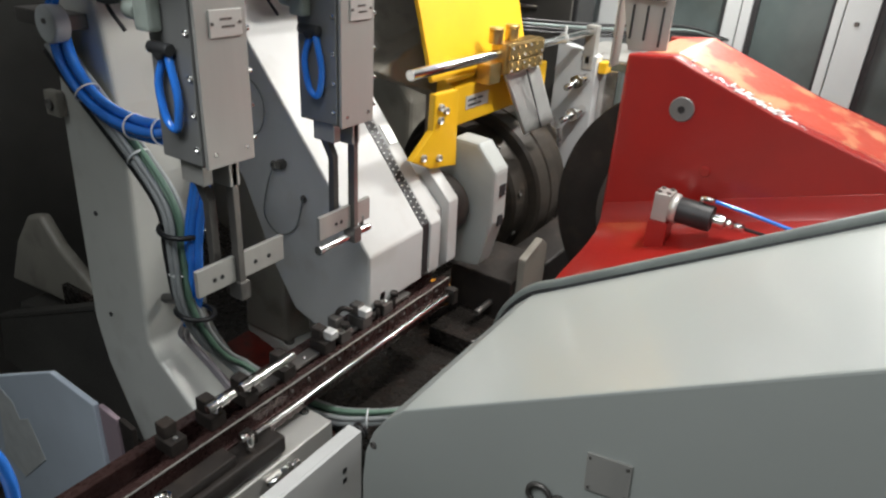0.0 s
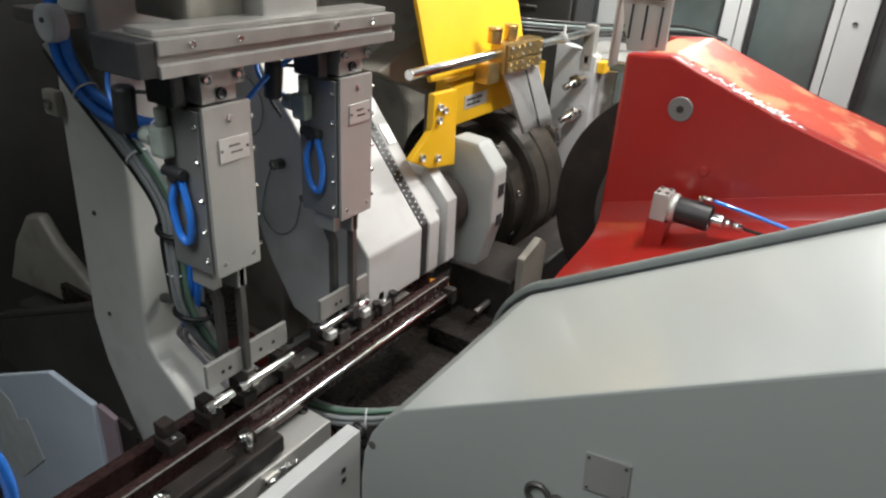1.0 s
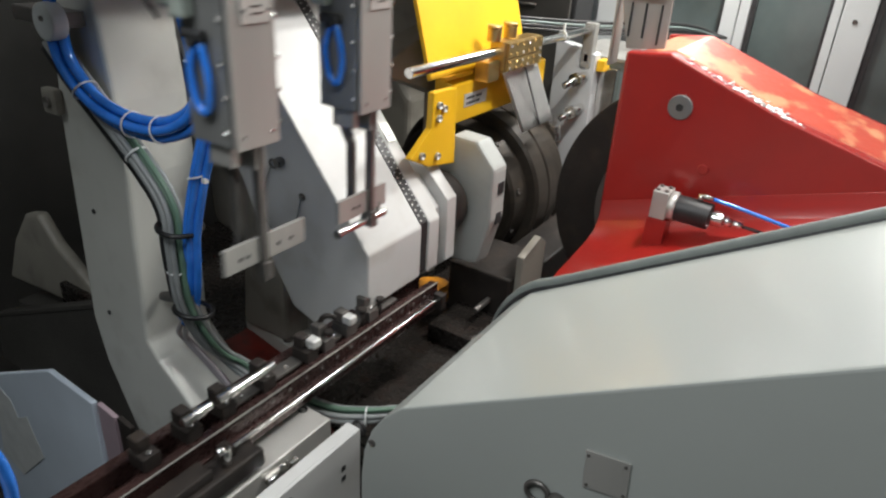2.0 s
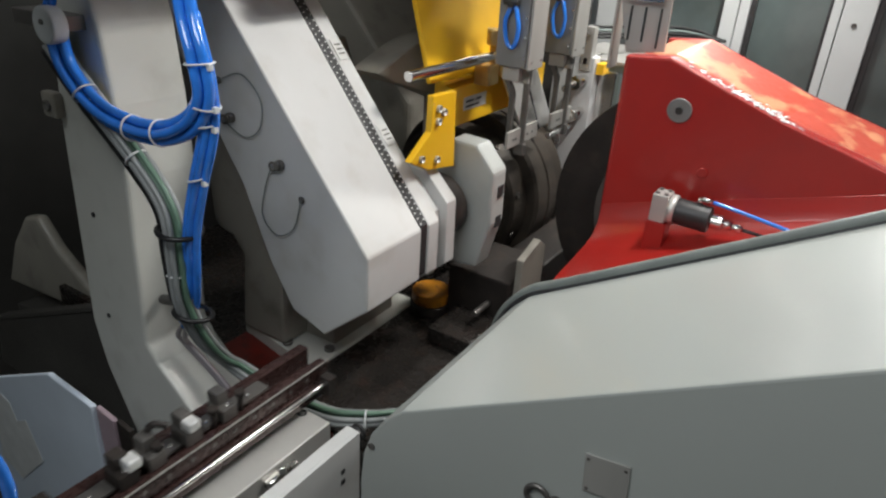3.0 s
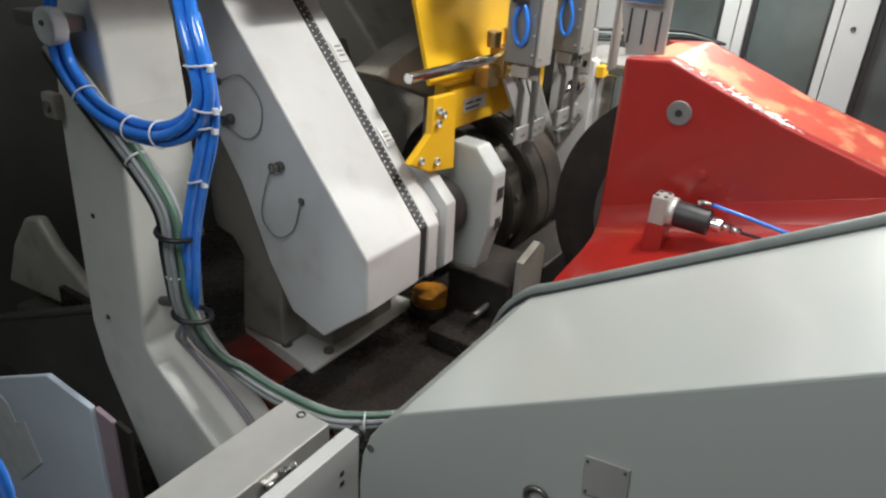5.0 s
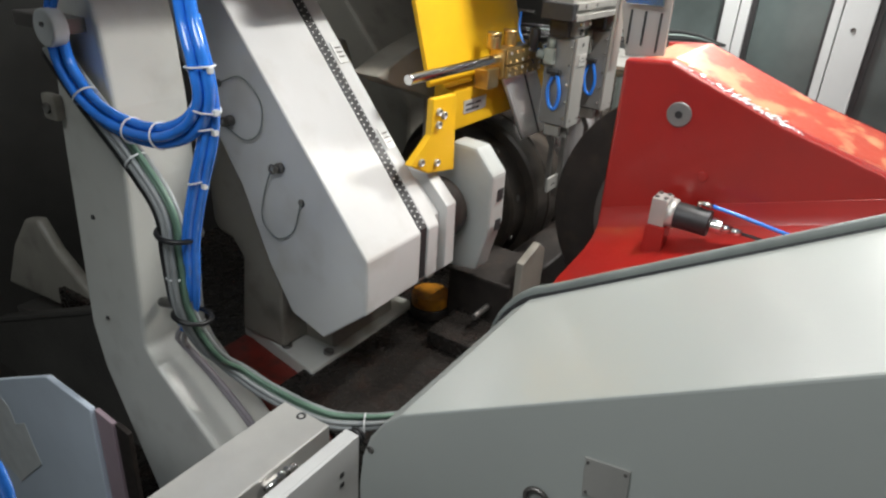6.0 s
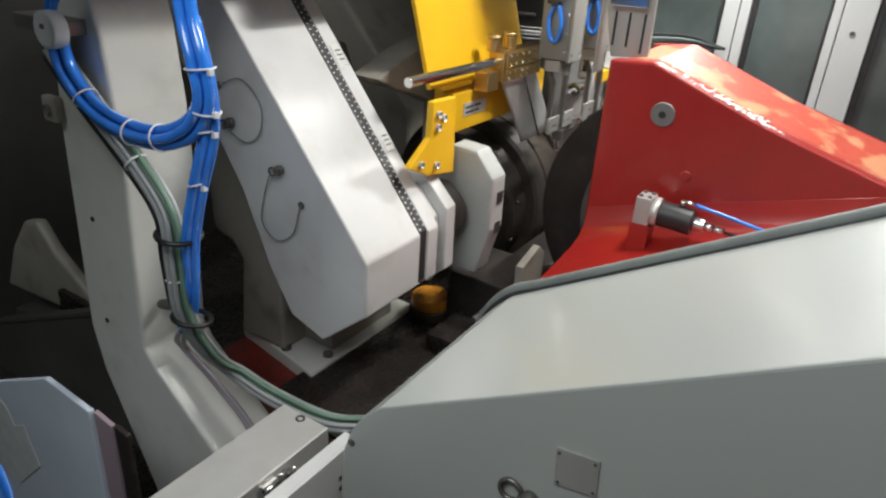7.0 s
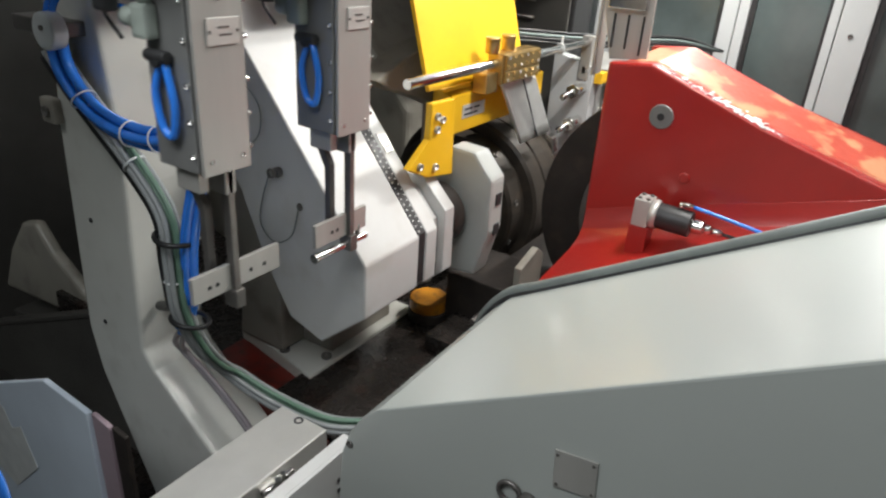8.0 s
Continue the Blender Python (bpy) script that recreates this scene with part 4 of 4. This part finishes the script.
def gantry_beam():
    b = thing("gantry_beam", "white gantry beam above the machine", "beam")
    part("beam", box(-0.5, 3.0, 0.985, 1.28, 1.770, 2.10, 0.004), WHITE, b)
    # Unseen plate on hangers, added to cast the shadow edge across the headstock slope
    part("shadow_plate", prism([(1.06, 1.628), (1.06, 1.658), (1.20, 1.658), (1.20, 1.628)], 1.12, 2.3, r=0.002), WHITE, b)
    part("shadow_plate_hanger", box(2.0, 2.04, 1.10, 1.16, 1.6585, 1.7695, 0.002), WHITE, b)
    part("shadow_plate_hanger", box(2.24, 2.28, 1.10, 1.16, 1.6585, 1.7695, 0.002), WHITE, b)
    for x in (-0.45, 2.85):
        part("support", box(x, x + 0.12, 1.281, 1.40, 0.0, 2.10, 0.006), GREY, b)


# ---------------------------------------------------------------- shuttle (moves)
def shuttle():
    s = thing("part_shuttle", "dark sliding shuttle rail carrying bright shafts", "shuttle")
    part("rail_base", box(-0.35, 1.30, 0.770, 0.862, 0.872, 0.905, 0.003), RAIL, s)
    part("rear_rail", box(-0.35, 1.30, 0.835, 0.858, 0.906, 0.945, 0.003), RAIL, s)
    part("front_rail", box(-0.35, 1.295, 0.778, 0.800, 0.906, 0.938, 0.003), RAIL, s)
    part("guide_rod", rod((0.60, 0.755, 0.912), (1.285, 0.755, 0.912), 0.0052, 18, bevel=0.002), CHROME, s, "bright guide rod")
    part("rod_bracket", box(1.262, 1.282, 0.742, 0.769, 0.885, 0.925, 0.002), DARK, s)
    part("rod_bracket", box(0.60, 0.62, 0.742, 0.769, 0.885, 0.925, 0.002), DARK, s)
    for i in range(12):
        part("screw", cap_screw((0.74 + i * 0.045, 0.778, 0.925), (0, -1, 0), 0.004, 0.002), MIDSTEEL, s)
    # seats for shafts
    for x in (0.50, 0.58, 0.655, 0.75, 0.865, 0.915, 0.985, 1.06):
        c = part("seat", join(box(x - 0.016, x + 0.016, 0.792, 0.835, 0.9385, 0.965, 0.002), box(x - 0.012, x + 0.012, 0.81, 0.835, 0.965, 0.99, 0.003)), DARK if x < 0.9 else MIDSTEEL, s, "small steel part seat")
        part("screw", cap_screw((x, 0.80, 0.965), (0, 0, 1), 0.005, 0.004), CHROME, c)
    for x0, x1 in ((0.555, 0.612), (0.627, 0.755)):
        w = part("shaft", rod((x0, 0.785, 0.996), (x1, 0.785, 0.996), 0.008, 18, bevel=0.001), CHROME, s, "bright ground shaft")
        part("shoulder", rod((x0 + 0.02, 0.785, 0.996), (x0 + 0.04, 0.785, 0.996), 0.0105, 18, bevel=0.001), CHROME, w)
    for x in (0.875, 0.985):
        part("polished_pad", box(x - 0.011, x + 0.012, 0.788, 0.816, 0.966, 0.984, 0.004), STUD, s, "polished steel pad")
    for x in (0.92, 1.03, 1.09):
        part("pin", join(rod((x, 0.80, 0.93), (x, 0.80, 0.975), 0.005, 12), rod((x, 0.80, 0.97), (x, 0.80, 0.98), 0.009, 12)), DARK, s)
    part("edge_strip", box(0.30, 1.292, 0.7765, 0.7795, 0.9385, 0.9415, 0.0008), DULL, s, "thin worn bright edge of the front rail")
    for x0, x1 in ((0.66, 0.735), (0.775, 0.845), (0.935, 0.965), (1.0, 1.045), (1.075, 1.16)):
        t = part("tray_plate", box(x0, x1, 0.802, 0.833, 0.9385, 0.9455, 0.0015), MIDSTEEL, s, "flat steel tray plate")
        part("screw", cap_screw(((x0 + x1) / 2, 0.812, 0.9455), (0, 0, 1), 0.004, 0.003), CHROME, t)
    part("hook", tube([(0.925, 0.826, 0.946), (0.925, 0.826, 0.99), (0.932, 0.815, 1.004), (0.945, 0.802, 0.998)], 0.006, 10, 4), DARK, s, "dark bent hook")
    part("side_cheek", box(0.10, 0.40, 0.706, 0.711, 0.868, 0.915, 0.001), DULL, s, "thin steel cheek plate")
    part("drive_block", box(0.44, 0.66, 0.716, 0.769, 0.868, 0.905, 0.006), DARK, s)
    part("drive_plate", box(0.20, 0.56, 0.728, 0.764, 0.9055, 0.925, 0.003), DARK, s)
    for x in (0.43, 0.595):
        part("fitting", join(rod((x, 0.735, 0.905), (x, 0.735, 0.94), 0.008, 12), rod((x, 0.735, 0.94), (x - 0.02, 0.735, 0.945), 0.007, 12)), CHROME, s)
    return s


# ---------------------------------------------------------------- build
setting()
lamps()
work_head()
column()
hoses()
front_block()
yellow_guard()
coolant()
chuck()
background()
left_side()
gantry_beam()
for name in ("yellow_guard", "support_rod", "coolant_manifold"):
    ob = bpy.data.objects[name]
    ob.scale, ob.location = (1.045, 1.045, 1.045), (0, 0, -0.045 * 1.75)
for name, k in (("driver_drum", 1.3), ("rear_casting", 1.42)):
    ob = bpy.data.objects[name]
    ob.scale, ob.location = (k, k, k), (0, 0, -(k - 1) * 1.75)
HEAD = wheel_head()
LOADER = loader()
SHUTTLE = shuttle()


def motions():
    walk(LOADER, [(t, pose(x, 0, z)) for t, x, z in (
        (0, 0, 0.178), (0.1, 0, 0.178), (0.2, 0, 0.155), (0.3, 0, 0.08), (0.4, 0, 0.015), (0.5, 0, 0), (1.0, 0, 0), (1.5, 0, 0), (1.6, 0, 0.012), (1.7, 0, 0.07), (1.9, 0.01, 0.17),
        (2.1, 0.16, 0.192), (2.4, 0.64, 0.194), (2.65, 0.98, 0.193), (2.8, 1.02, 0.192), (3.0, 1.02, 0.185), (3.1, 1.02, 0.155), (3.2, 1.02, 0.08), (3.3, 1.023, 0.012), (3.4, 1.025, -0.015),
        (4.0, 1.025, -0.015), (4.5, 1.025, -0.012), (4.6, 1.022, 0.06), (4.7, 1.02, 0.158), (4.9, 1.03, 0.192), (5.2, 1.22, 0.192), (5.4, 1.32, 0.185), (5.6, 1.333, 0.11), (5.8, 1.333, 0.02),
        (6.0, 1.333, -0.02), (6.4, 1.333, -0.015), (6.5, 1.333, 0.036), (6.6, 1.333, 0.10), (6.7, 1.333, 0.175), (6.9, 1.33, 0.19), (7.0, 1.28, 0.192), (7.1, 1.17, 0.195), (7.2, 1.03, 0.198),
        (7.3, 0.87, 0.2), (7.4, 0.71, 0.195), (7.5, 0.55, 0.188), (7.6, 0.37, 0.182), (7.7, 0.21, 0.178), (7.8, 0.085, 0.178), (7.9, 0.03, 0.178), (8.0, 0, 0.178))])
    walk(SHUTTLE, [(t, pose(x, 0, 0)) for t, x in ((0, 0), (1.0, 0), (1.7, 0), (1.9, -0.02), (2.4, -0.22), (2.8, -0.38), (3.0, -0.45), (3.2, -0.54), (3.3, -0.565), (3.55, -0.575), (3.7, -0.66),
                                                   (3.8, -0.78), (4.0, -1.05), (4.3, -1.25), (5.0, -1.3), (8.0, -1.3))])
    walk(HEAD, [(t, pose(0, y, 0)) for t, y in ((0, 0), (3.0, 0), (6.0, 0), (6.75, 0), (6.88, 0.016), (7.0, 0.040), (7.2, 0.040), (8.0, 0.040))])


motions()
